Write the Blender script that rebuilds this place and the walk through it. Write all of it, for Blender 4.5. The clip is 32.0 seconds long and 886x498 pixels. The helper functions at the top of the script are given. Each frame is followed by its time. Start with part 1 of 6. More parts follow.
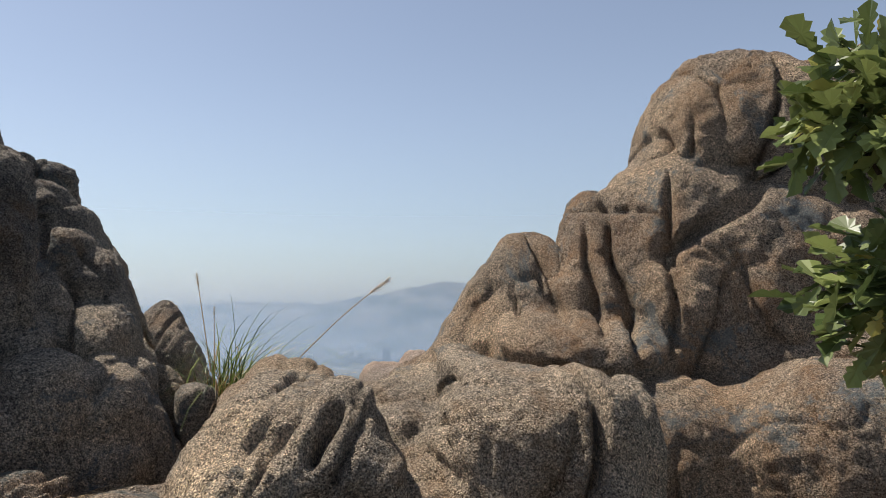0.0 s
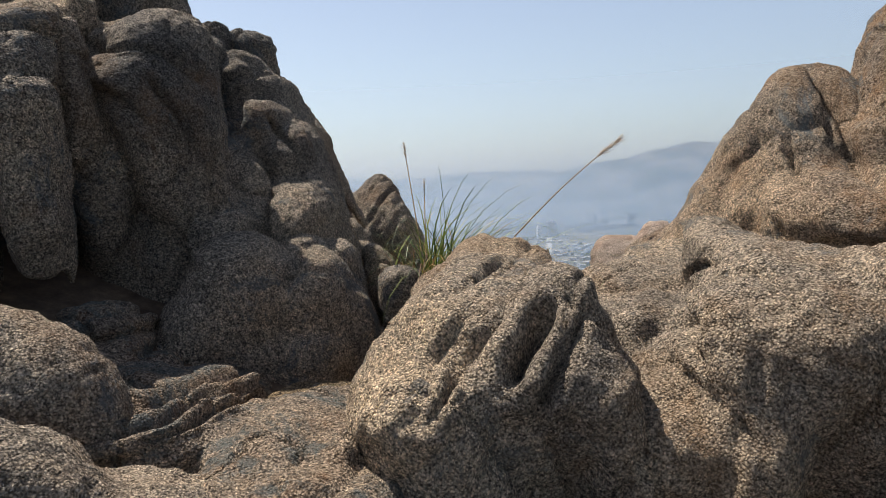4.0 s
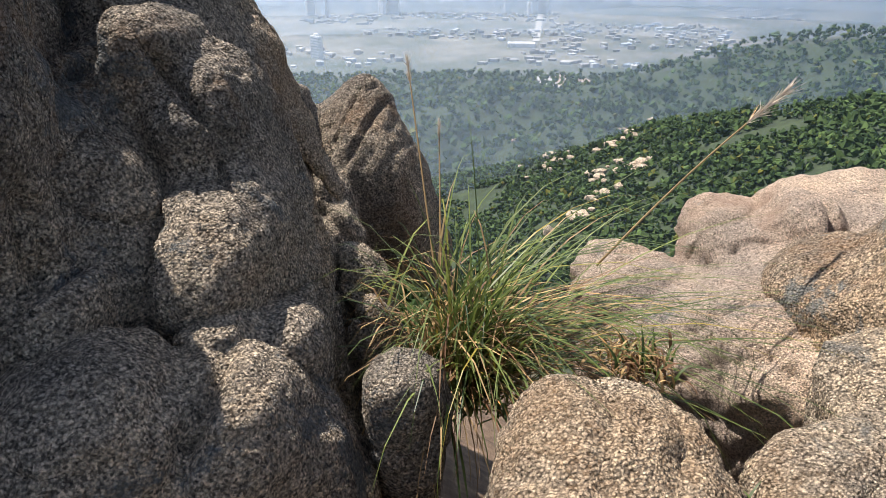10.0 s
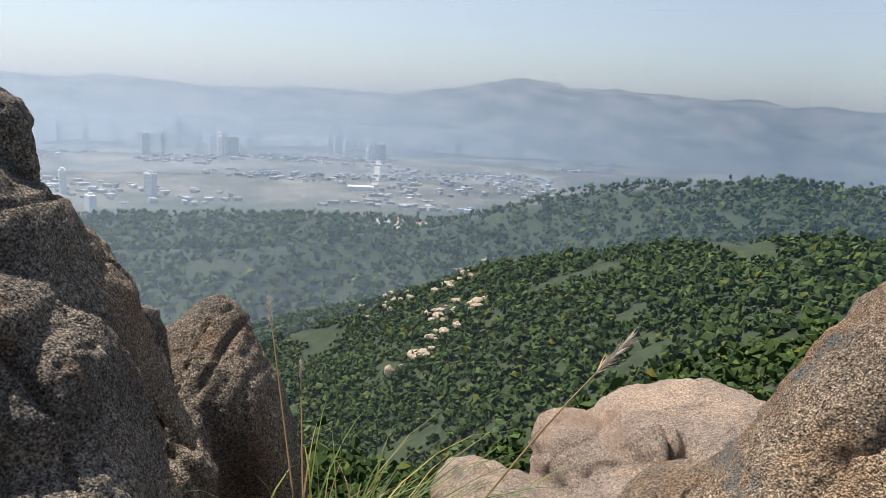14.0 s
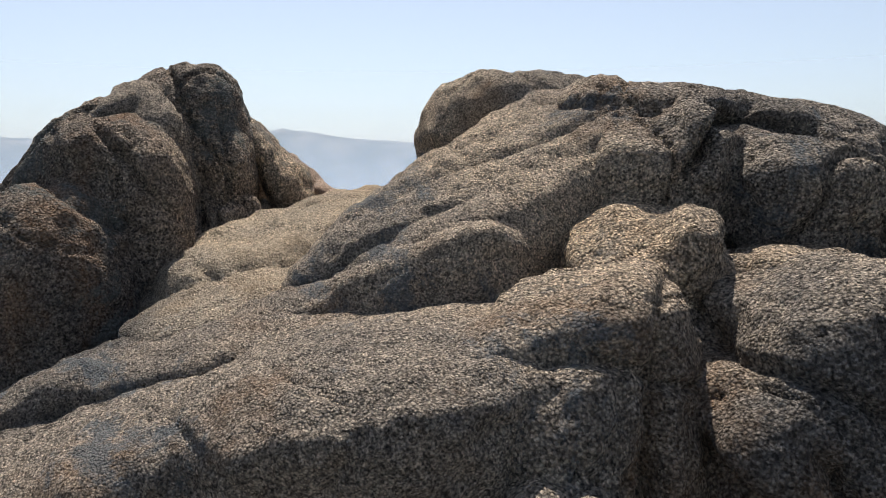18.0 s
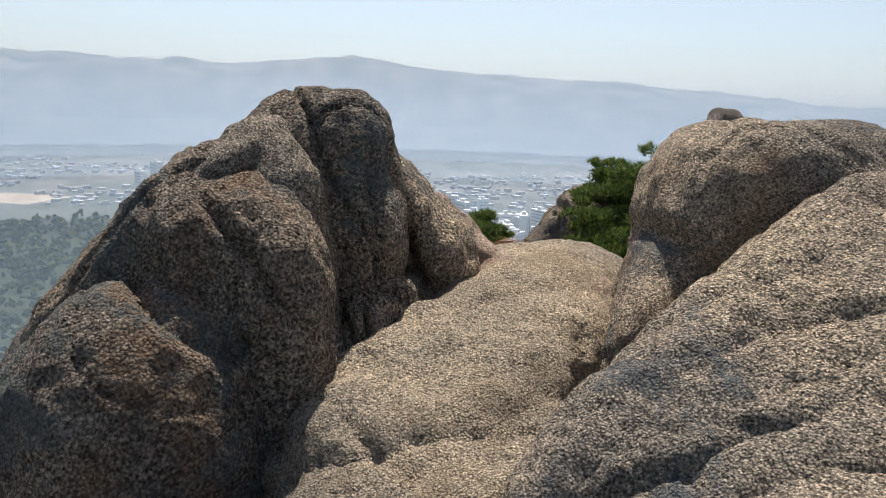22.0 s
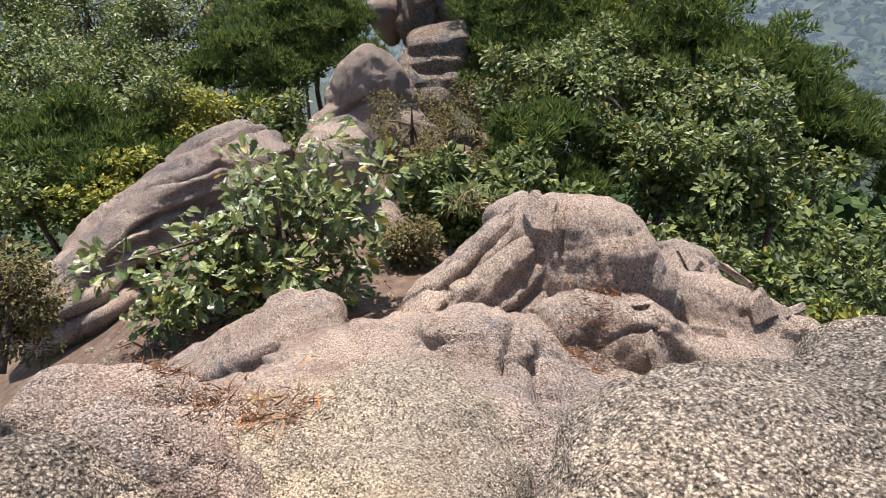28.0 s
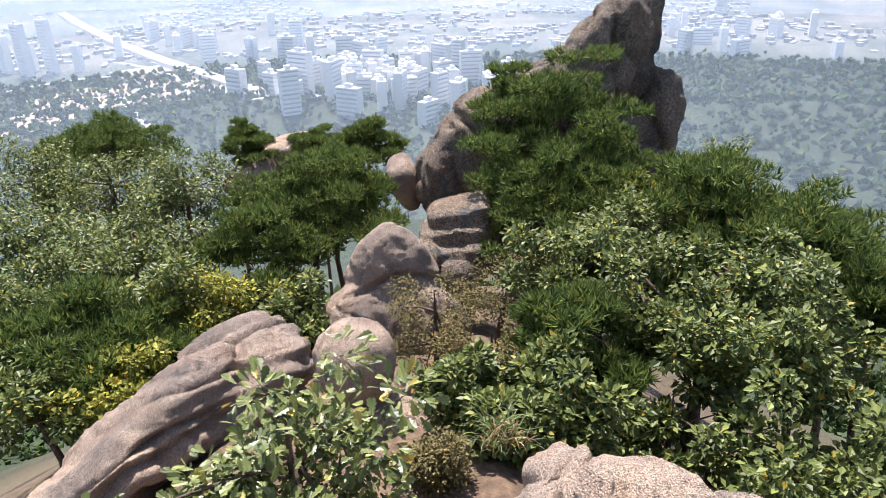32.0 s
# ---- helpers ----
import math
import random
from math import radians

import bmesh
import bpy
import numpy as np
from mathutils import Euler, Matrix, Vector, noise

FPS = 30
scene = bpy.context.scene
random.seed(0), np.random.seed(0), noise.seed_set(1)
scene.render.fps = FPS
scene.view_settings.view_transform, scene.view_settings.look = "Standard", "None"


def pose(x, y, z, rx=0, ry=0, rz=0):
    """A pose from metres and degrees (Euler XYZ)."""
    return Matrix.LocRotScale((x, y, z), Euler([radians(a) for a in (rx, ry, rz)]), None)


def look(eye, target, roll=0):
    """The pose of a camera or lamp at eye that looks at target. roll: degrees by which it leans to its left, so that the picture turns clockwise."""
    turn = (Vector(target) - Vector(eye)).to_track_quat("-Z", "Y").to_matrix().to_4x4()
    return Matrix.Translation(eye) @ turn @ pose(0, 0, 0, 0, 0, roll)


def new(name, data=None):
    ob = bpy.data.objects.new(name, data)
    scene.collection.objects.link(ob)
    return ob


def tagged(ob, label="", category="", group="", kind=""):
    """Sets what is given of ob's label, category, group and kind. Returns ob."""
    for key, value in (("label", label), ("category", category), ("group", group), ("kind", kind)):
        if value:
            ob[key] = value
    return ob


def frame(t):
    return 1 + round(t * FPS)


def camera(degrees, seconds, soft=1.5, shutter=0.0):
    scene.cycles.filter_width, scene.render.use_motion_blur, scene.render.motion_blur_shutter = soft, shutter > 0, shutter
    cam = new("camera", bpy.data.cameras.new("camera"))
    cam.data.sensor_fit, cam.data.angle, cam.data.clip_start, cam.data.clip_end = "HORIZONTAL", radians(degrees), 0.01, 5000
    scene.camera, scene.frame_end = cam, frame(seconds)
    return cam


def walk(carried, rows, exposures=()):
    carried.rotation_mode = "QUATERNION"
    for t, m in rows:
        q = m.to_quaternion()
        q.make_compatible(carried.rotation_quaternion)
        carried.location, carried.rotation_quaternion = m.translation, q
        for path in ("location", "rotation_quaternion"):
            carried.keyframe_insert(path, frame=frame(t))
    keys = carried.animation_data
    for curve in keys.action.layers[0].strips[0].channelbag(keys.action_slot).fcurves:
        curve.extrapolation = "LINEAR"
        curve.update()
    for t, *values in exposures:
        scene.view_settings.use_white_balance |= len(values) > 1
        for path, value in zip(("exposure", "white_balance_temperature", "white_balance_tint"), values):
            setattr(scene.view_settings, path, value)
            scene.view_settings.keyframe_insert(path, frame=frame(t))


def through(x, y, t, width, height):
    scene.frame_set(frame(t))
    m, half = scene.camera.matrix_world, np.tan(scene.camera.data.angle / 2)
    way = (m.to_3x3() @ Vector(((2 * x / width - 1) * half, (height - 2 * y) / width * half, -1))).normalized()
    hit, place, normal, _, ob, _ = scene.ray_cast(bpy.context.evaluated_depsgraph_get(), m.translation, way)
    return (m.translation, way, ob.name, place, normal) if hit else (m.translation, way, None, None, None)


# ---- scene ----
cam = camera(61.9, 32.0, soft=0.6)
PATH = [
    (0, (-0.000, -0.000, 1.350), (0.055, 4.987, 1.708), -0.16),
    (0.5, (0.075, 0.067, 1.324), (-0.112, 5.060, 1.495), 0.28),
    (1, (0.042, 0.095, 1.293), (-0.372, 5.078, 1.302), 0.85),
    (1.5, (0.003, 0.104, 1.287), (-0.689, 5.054, 1.132), 0.94),
    (2, (-0.015, 0.100, 1.288), (-0.908, 5.014, 1.056), 0.77),
    (2.5, (-0.015, 0.126, 1.291), (-1.016, 5.018, 1.021), 0.85),
    (4.5, (0.055, 1.300, 1.413), (-1.574, 5.998, 0.881), -3.20),
    (5, (0.137, 1.473, 1.571), (-1.495, 6.169, 1.038), -3.20),
    (5.5, (0.047, 1.562, 1.603), (-1.330, 6.311, 0.865), -1.74),
    (6, (-0.040, 1.629, 1.586), (-1.150, 6.443, 0.817), 0.60),
    (6.5, (-0.045, 1.781, 1.582), (-1.115, 6.585, 0.699), 1.67),
    (7, (-0.046, 2.116, 1.547), (-1.228, 6.885, 0.619), 1.51),
    (7.5, (0.005, 2.471, 1.639), (-1.503, 7.141, 0.682), 1.94),
    (8, (-0.035, 2.605, 1.651), (-1.548, 7.256, 0.608), 2.00),
    (8.5, (-0.154, 2.708, 1.624), (-1.701, 7.308, 0.423), 1.80),
    (9, (-0.457, 2.893, 1.835), (-2.079, 7.319, 0.166), 1.83),
    (9.5, (-0.640, 3.023, 1.940), (-2.216, 7.467, 0.276), 0.23),
    (10, (-0.916, 3.266, 2.139), (-2.269, 7.672, 0.200), -0.12),
    (10.5, (-1.141, 3.389, 2.386), (-2.369, 7.769, 0.310), -0.36),
    (11, (-1.218, 3.427, 2.468), (-2.437, 7.807, 0.388), -1.09),
    (11.5, (-1.169, 3.465, 2.448), (-2.293, 7.895, 0.421), -1.33),
    (12, (-1.126, 3.471, 2.472), (-2.079, 7.928, 0.415), -1.50),
    (12.5, (-1.071, 3.417, 2.568), (-1.720, 8.095, 0.926), 0.54),
    (13, (-1.036, 3.382, 2.610), (-1.413, 8.219, 1.404), 2.37),
    (13.5, (-1.033, 3.369, 2.617), (-1.276, 8.254, 1.581), 3.25),
    (15.5, (-1.382, 3.244, 2.614), (-3.585, 7.629, 1.658), 1.11),
    (16, (-1.512, 3.142, 2.636), (-4.519, 7.038, 1.757), 0.42),
    (16.5, (-1.628, 3.052, 2.666), (-5.157, 6.513, 1.911), 0.57),
    (17, (-1.691, 2.972, 2.691), (-5.643, 5.969, 2.058), -0.37),
    (17.5, (-1.719, 2.893, 2.707), (-5.875, 5.601, 2.074), -0.89),
    (18, (-1.751, 2.820, 2.709), (-6.083, 5.245, 2.115), -0.35),
    (18.5, (-1.777, 2.783, 2.711), (-6.255, 4.934, 2.150), -0.35),
    (19, (-1.952, 2.734, 2.694), (-6.549, 4.619, 2.140), 0.03),
    (19.5, (-2.213, 2.668, 2.690), (-6.885, 4.333, 2.063), 0.32),
    (20, (-2.463, 2.669, 2.832), (-7.133, 4.329, 2.173), 0.17),
    (20.5, (-2.613, 2.710, 2.950), (-7.222, 4.411, 2.019), -0.36),
    (21, (-2.818, 2.777, 3.024), (-7.392, 4.560, 2.076), 0.36),
    (21.5, (-2.988, 2.843, 3.217), (-7.507, 4.714, 2.178), 0.71),
    (22, (-3.065, 2.836, 3.228), (-7.517, 4.862, 2.188), 2.01),
    (22.5, (-3.182, 2.822, 3.215), (-7.553, 4.965, 2.074), 2.69),
    (23, (-3.389, 2.820, 3.322), (-7.541, 5.350, 2.157), 3.47),
    (23.5, (-3.526, 2.881, 3.377), (-7.557, 5.448, 1.907), 2.86),
    (24, (-3.635, 3.002, 3.347), (-7.592, 5.654, 1.826), 2.78),
    (24.5, (-3.785, 3.305, 3.393), (-7.677, 5.977, 1.747), 3.14),
    (25, (-3.923, 3.535, 3.544), (-7.643, 6.235, 1.574), 3.35),
    (25.5, (-4.122, 3.734, 3.829), (-7.801, 6.411, 1.755), 1.85),
    (27.5, (-4.698, 4.085, 4.113), (-8.118, 6.434, 1.323), 0.64),
    (28, (-4.826, 4.169, 4.099), (-8.253, 6.433, 1.248), 0.89),
    (28.5, (-4.984, 4.208, 4.097), (-8.341, 6.403, 1.111), 1.52),
    (29, (-5.154, 4.233, 4.158), (-8.383, 6.367, 0.992), 1.35),
    (29.5, (-5.263, 4.304, 4.172), (-8.502, 6.427, 1.010), 0.37),
    (30, (-5.340, 4.384, 4.225), (-8.714, 6.520, 1.215), -0.06),
    (30.5, (-5.425, 4.438, 4.244), (-8.899, 6.578, 1.354), -0.47),
    (31, (-5.474, 4.459, 4.318), (-9.067, 6.689, 1.651), -0.57),
    (31.5, (-5.466, 4.506, 4.356), (-9.253, 6.869, 2.102), -0.94),
    (32, (-5.452, 4.524, 4.384), (-9.334, 6.915, 2.330), -1.65),
]
walk(cam, [(t, look(eye, target, roll)) for t, eye, target, roll in PATH], [(0, 0.33, 6600, 11), (4.5, 0.42, 6700, 12), (8, 0.5, 6700, 12), (9.5, 0.7, 6600, 12), (11, 1.2, 6700, 12), (12.2, 1.25, 6700, 12), (13, 0.6, 6600, 12), (15.5, 0.45, 6700, 13), (19, 0.4, 6700, 12), (23, 0.35, 6600, 11), (25.5, 0.6, 6500, 12), (28, 0.85, 6350, 16), (32, 1.18, 6400, 18)])

# ---- light ----
SUN_AZ, SUN_EL = -70.0, 61.0   # compass turn from +y to the right, and height, in degrees
world = bpy.data.worlds.new("sky")
scene.world = world
world.use_nodes = True
wn = world.node_tree
wn.nodes.clear()
sky = wn.nodes.new("ShaderNodeTexSky")
sky.sky_type, sky.sun_disc = "NISHITA", False
sky.sun_elevation, sky.sun_rotation = radians(SUN_EL), radians(SUN_AZ)
sky.altitude, sky.air_density, sky.dust_density, sky.ozone_density = 400, 1.0, 0.9, 2.2
bg = wn.nodes.new("ShaderNodeBackground")
bg.inputs["Strength"].default_value = 0.105
wo = wn.nodes.new("ShaderNodeOutputWorld")
pale_air = wn.nodes.new("ShaderNodeHueSaturation")   # saturation lowered by thin high haze
pale_air.inputs["Saturation"].default_value = 0.76
wn.links.new(sky.outputs[0], pale_air.inputs["Color"])
wn.links.new(pale_air.outputs[0], bg.inputs[0])
wn.links.new(bg.outputs[0], wo.inputs[0])
sun = new("sun", bpy.data.lights.new("sun", "SUN"))
sun.data.energy, sun.data.angle, sun.data.color = 5.0, radians(0.6), (1.0, 0.95, 0.87)
sdir = Vector((math.sin(radians(SUN_AZ)) * math.cos(radians(SUN_EL)), math.cos(radians(SUN_AZ)) * math.cos(radians(SUN_EL)), math.sin(radians(SUN_EL))))
sun.matrix_world = look(sdir * 50, (0, 0, 0))

# ---- materials ----
def material(name):
    m = bpy.data.materials.new(name)
    m.use_nodes = True
    nt = m.node_tree
    return m, nt, nt.nodes["Principled BSDF"]


def node(nt, kind, **kw):
    n = nt.nodes.new(kind)
    for k, v in kw.items():
        n.inputs[k].default_value = v
    return n


def ramp(nt, src, stops, mode="LINEAR"):
    r = nt.nodes.new("ShaderNodeValToRGB")
    r.color_ramp.interpolation = mode
    e = r.color_ramp.elements
    while len(e) < len(stops):
        e.new(0.5)
    for s, (p, c) in zip(e, stops):
        s.position, s.color = p, (*c, 1) if len(c) == 3 else c
    nt.links.new(src, r.inputs[0])
    return r.outputs[0]


def mixc(nt, a, b, fac, mode="MIX"):
    m = nt.nodes.new("ShaderNodeMix")
    m.data_type, m.blend_type = "RGBA", mode
    for v, i in ((fac, 0), (a, 6), (b, 7)):
        if isinstance(v, (int, float)):
            m.inputs[i].default_value = v
        elif isinstance(v, tuple):
            m.inputs[i].default_value = (*v, 1)
        else:
            nt.links.new(v, m.inputs[i])
    return m.outputs[2]


def noise_out(nt, co, scale, detail=4.0, rough=0.55, dist=0.0):
    n = node(nt, "ShaderNodeTexNoise", Scale=scale, Detail=detail, Roughness=rough, Distortion=dist)
    nt.links.new(co, n.inputs["Vector"])
    return n.outputs["Fac"]


def granite(name, light=(0.36, 0.312, 0.256), dark=(0.215, 0.187, 0.154), stain=(0.27, 0.145, 0.065), lichen=(0.13, 0.158, 0.178), stain_at=0.55, lichen_at=0.55, grain=165.0, relief=1.0, coarse=0.3, pit_shade=0.72, mottle_by=0.9):
    """Weathered granite: coarse crystals, rusty stains, grey-green lichen, water streaks, pebbly relief with painted
    pit shade.
    """
    m, nt, bsdf = material(name)
    co = nt.nodes.new("ShaderNodeNewGeometry").outputs["Position"]
    warp = node(nt, "ShaderNodeTexNoise", Scale=grain * 0.9, Detail=2.0)
    nt.links.new(co, warp.inputs["Vector"])
    shift = nt.nodes.new("ShaderNodeVectorMath")
    shift.operation = "MULTIPLY_ADD"
    nt.links.new(warp.outputs["Color"], shift.inputs[0])
    shift.inputs[1].default_value = (0.6 / grain,) * 3
    nt.links.new(co, shift.inputs[2])
    cry = node(nt, "ShaderNodeTexVoronoi", Scale=grain)
    nt.links.new(shift.outputs[0], cry.inputs["Vector"])
    sep = nt.nodes.new("ShaderNodeSeparateColor")
    nt.links.new(cry.outputs["Color"], sep.inputs[0])
    speck = ramp(nt, sep.outputs[0], [(0.0, tuple(c * 0.55 for c in dark)), (0.14, tuple(c * 0.9 for c in dark)), (0.34, light), (0.85, tuple(min(0.8, c * 1.3) for c in light)), (1.0, tuple(min(0.8, c * 1.6) for c in light))])
    fine = ramp(nt, noise_out(nt, co, grain * 0.5, 4, 0.65), [(0.34, (0.60, 0.59, 0.58)), (0.5, (1.0, 0.99, 0.98)), (0.66, (1.3, 1.29, 1.26))])
    c = mixc(nt, speck, fine, 0.8, "MULTIPLY")
    tone = ramp(nt, noise_out(nt, co, 0.8, 8, 0.64), [(0.33, (0.44, 0.47, 0.52)), (0.48, (0.95, 0.94, 0.93)), (0.66, (1.42, 1.33, 1.20))])
    c = mixc(nt, c, tone, 1.0, "MULTIPLY")
    mottle = ramp(nt, noise_out(nt, co, grain * 0.28, 6, 0.85), [(0.38, (0.42, 0.43, 0.45)), (0.49, (1.0, 1.0, 1.0)), (0.61, (1.55, 1.51, 1.44))])
    c = mixc(nt, c, mottle, mottle_by, "MULTIPLY")
    # rust in patches that run down the faces
    rust = ramp(nt, noise_out(nt, co, 1.3, 8, 0.66, 0.6), [(stain_at - 0.04, (0, 0, 0)), (stain_at + 0.10, (1, 1, 1))])
    stretch = node(nt, "ShaderNodeMapping", Scale=(1.0, 1.0, 0.22))
    nt.links.new(co, stretch.inputs["Vector"])
    rust2 = ramp(nt, noise_out(nt, stretch.outputs[0], 4.5, 6, 0.65), [(0.40, (0.25, 0.25, 0.25)), (0.60, (1, 1, 1))])
    rfac = mixc(nt, rust, rust2, 1.0, "MULTIPLY")
    c = mixc(nt, c, mixc(nt, c, mixc(nt, stain, speck, 0.3), 0.8), rfac)
    streak = ramp(nt, noise_out(nt, stretch.outputs[0], 5.0, 5, 0.6, 0.4), [(0.57, (0, 0, 0)), (0.72, (0.5, 0.5, 0.5))])
    c = mixc(nt, c, mixc(nt, c, (0.06, 0.057, 0.055), 0.7), streak)
    lich = ramp(nt, noise_out(nt, co, 1.9, 11, 0.78, 0.4), [(lichen_at, (0, 0, 0)), (lichen_at + 0.06, (0.75, 0.75, 0.75))])
    c = mixc(nt, c, mixc(nt, lichen, mixc(nt, fine, speck, 0.3), 0.5, "MULTIPLY"), lich)
    pale = ramp(nt, noise_out(nt, co, 6.3, 9, 0.78), [(0.63, (0, 0, 0)), (0.69, (0.55, 0.55, 0.55))])
    c = mixc(nt, c, (0.36, 0.37, 0.35), pale)
    # shade between feldspar pebbles painted into the colour, less so on skins of lichen
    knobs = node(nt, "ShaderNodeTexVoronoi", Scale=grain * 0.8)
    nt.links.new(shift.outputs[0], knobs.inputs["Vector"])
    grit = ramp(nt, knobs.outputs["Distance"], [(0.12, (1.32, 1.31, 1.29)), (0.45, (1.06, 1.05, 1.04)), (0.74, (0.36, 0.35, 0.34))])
    c = mixc(nt, c, mixc(nt, c, grit, 1.0, "MULTIPLY"), mixc(nt, (pit_shade,) * 3, (0.3, 0.3, 0.3), lich))
    nt.links.new(c, bsdf.inputs["Base Color"])
    bsdf.inputs["Roughness"].default_value = 0.92
    bsdf.inputs["Specular IOR Level"].default_value = 0.2
    pits = node(nt, "ShaderNodeTexVoronoi", Scale=grain * 0.85)
    nt.links.new(shift.outputs[0], pits.inputs["Vector"])
    crest = ramp(nt, pits.outputs["Distance"], [(0.0, (1, 1, 1)), (0.35, (0.8, 0.8, 0.8)), (0.75, (0, 0, 0))], "EASE")
    b1 = node(nt, "ShaderNodeBump", Strength=relief, Distance=1.0 / grain)
    nt.links.new(crest, b1.inputs["Height"])
    b2 = node(nt, "ShaderNodeBump", Strength=0.9, Distance=0.05)
    nt.links.new(noise_out(nt, co, 19.0, 8, 0.68), b2.inputs["Height"])
    nt.links.new(b1.outputs[0], b2.inputs["Normal"])
    b3 = node(nt, "ShaderNodeBump", Strength=0.75 + 0.3 * coarse, Distance=0.016)
    nt.links.new(ramp(nt, knobs.outputs["Distance"], [(0.0, (1, 1, 1)), (0.4, (0.75, 0.75, 0.75)), (0.8, (0, 0, 0))], "EASE"), b3.inputs["Height"])
    nt.links.new(b2.outputs[0], b3.inputs["Normal"])
    nt.links.new(b3.outputs[0], bsdf.inputs["Normal"])
    return m


def foliage(name, a, b, rough=0.55, shine=0.3, through=0.25):
    """Leaves: colour varies leaf by leaf, some light passes through."""
    m, nt, bsdf = material(name)
    gi = nt.nodes.new("ShaderNodeNewGeometry")
    col = ramp(nt, gi.outputs["Random Per Island"], [(0.0, a), (0.75, b), (0.94, tuple(min(1, v * 1.5) for v in b)), (1.0, (b[0] * 2.2, b[1] * 1.3, b[2] * 0.7))])
    nt.links.new(col, bsdf.inputs["Base Color"])
    bsdf.inputs["Roughness"].default_value, bsdf.inputs["Specular IOR Level"].default_value = rough, shine
    tr = nt.nodes.new("ShaderNodeBsdfTranslucent")
    nt.links.new(col, tr.inputs[0])
    mx = node(nt, "ShaderNodeMixShader", Fac=through)
    nt.links.new(bsdf.outputs[0], mx.inputs[1])
    nt.links.new(tr.outputs[0], mx.inputs[2])
    nt.links.new(mx.outputs[0], nt.nodes["Material Output"].inputs[0])
    return m


def mottled(name, a, b, scale, rough=0.9, bump=0.4, dist=0.02):
    m, nt, bsdf = material(name)
    co = nt.nodes.new("ShaderNodeNewGeometry").outputs["Position"]
    f = noise_out(nt, co, scale, 8, 0.65)
    nt.links.new(ramp(nt, f, [(0.35, a), (0.65, b)]), bsdf.inputs["Base Color"])
    bsdf.inputs["Roughness"].default_value = rough
    bp = node(nt, "ShaderNodeBump", Strength=bump, Distance=dist)
    nt.links.new(noise_out(nt, co, scale * 4, 5, 0.6), bp.inputs["Height"])
    nt.links.new(bp.outputs[0], bsdf.inputs["Normal"])
    return m


def island_tint(name, stops, rough=0.7):
    m, nt, bsdf = material(name)
    gi = nt.nodes.new("ShaderNodeNewGeometry")
    nt.links.new(ramp(nt, gi.outputs["Random Per Island"], stops), bsdf.inputs["Base Color"])
    bsdf.inputs["Roughness"].default_value = rough
    return m


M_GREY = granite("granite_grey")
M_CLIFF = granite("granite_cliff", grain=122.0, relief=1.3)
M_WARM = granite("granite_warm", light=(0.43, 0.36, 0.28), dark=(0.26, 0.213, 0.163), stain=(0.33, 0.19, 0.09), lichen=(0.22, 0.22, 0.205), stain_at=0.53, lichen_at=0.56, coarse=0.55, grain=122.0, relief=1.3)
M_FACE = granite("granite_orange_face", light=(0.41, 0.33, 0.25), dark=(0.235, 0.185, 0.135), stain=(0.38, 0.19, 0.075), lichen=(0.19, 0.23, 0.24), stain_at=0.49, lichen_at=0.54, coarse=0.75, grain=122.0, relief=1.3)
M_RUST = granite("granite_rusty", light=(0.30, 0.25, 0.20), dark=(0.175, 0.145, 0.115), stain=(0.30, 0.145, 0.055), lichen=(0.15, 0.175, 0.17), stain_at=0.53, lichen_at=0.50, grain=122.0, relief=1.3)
M_PALE = granite("granite_pale", light=(0.45, 0.37, 0.312), dark=(0.30, 0.246, 0.207), stain=(0.36, 0.22, 0.15), lichen=(0.19, 0.205, 0.21), lichen_at=0.58, stain_at=0.52, coarse=0.2, pit_shade=0.35, mottle_by=0.4)
M_TAN = granite("granite_tan", light=(0.45, 0.385, 0.30), dark=(0.29, 0.243, 0.187), stain=(0.38, 0.27, 0.16), lichen=(0.21, 0.22, 0.20), lichen_at=0.60, stain_at=0.54, coarse=0.2, pit_shade=0.45, mottle_by=0.5)
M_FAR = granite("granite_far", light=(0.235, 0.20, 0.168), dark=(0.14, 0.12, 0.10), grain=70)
M_BARK = mottled("bark", (0.05, 0.035, 0.025), (0.16, 0.11, 0.08), 14, 0.95, 0.9)
M_OAK = foliage("oak_leaves", (0.035, 0.06, 0.018), (0.155, 0.19, 0.052), 0.45, 0.26)
M_OAKY = foliage("oak_leaves_yellowing", (0.09, 0.11, 0.022), (0.28, 0.28, 0.045), 0.6, 0.2)
M_PINE = foliage("pine_needles", (0.03, 0.06, 0.018), (0.135, 0.185, 0.046), 0.6, 0.2, 0.35)
M_DRY = foliage("dry_twigs", (0.10, 0.085, 0.04), (0.16, 0.14, 0.06), 0.8, 0.1, 0.1)
M_GRASS = foliage("grass_blades", (0.03, 0.055, 0.014), (0.13, 0.165, 0.042), 0.45, 0.3, 0.3)
M_STRAW = foliage("straw_blades", (0.13, 0.06, 0.028), (0.36, 0.25, 0.115), 0.6, 0.3, 0.25)
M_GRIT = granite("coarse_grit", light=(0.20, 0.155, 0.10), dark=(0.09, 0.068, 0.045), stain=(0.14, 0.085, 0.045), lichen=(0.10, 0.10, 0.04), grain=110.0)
M_LITTER = foliage("rusty_litter", (0.09, 0.04, 0.02), (0.24, 0.13, 0.07), 0.8, 0.1, 0.1)
M_OAKD = foliage("oak_leaves_dark", (0.055, 0.085, 0.025), (0.215, 0.25, 0.082), 0.36, 0.45)
M_PLUME = foliage("seed_plumes", (0.36, 0.29, 0.22), (0.58, 0.51, 0.42), 0.7, 0.2, 0.3)

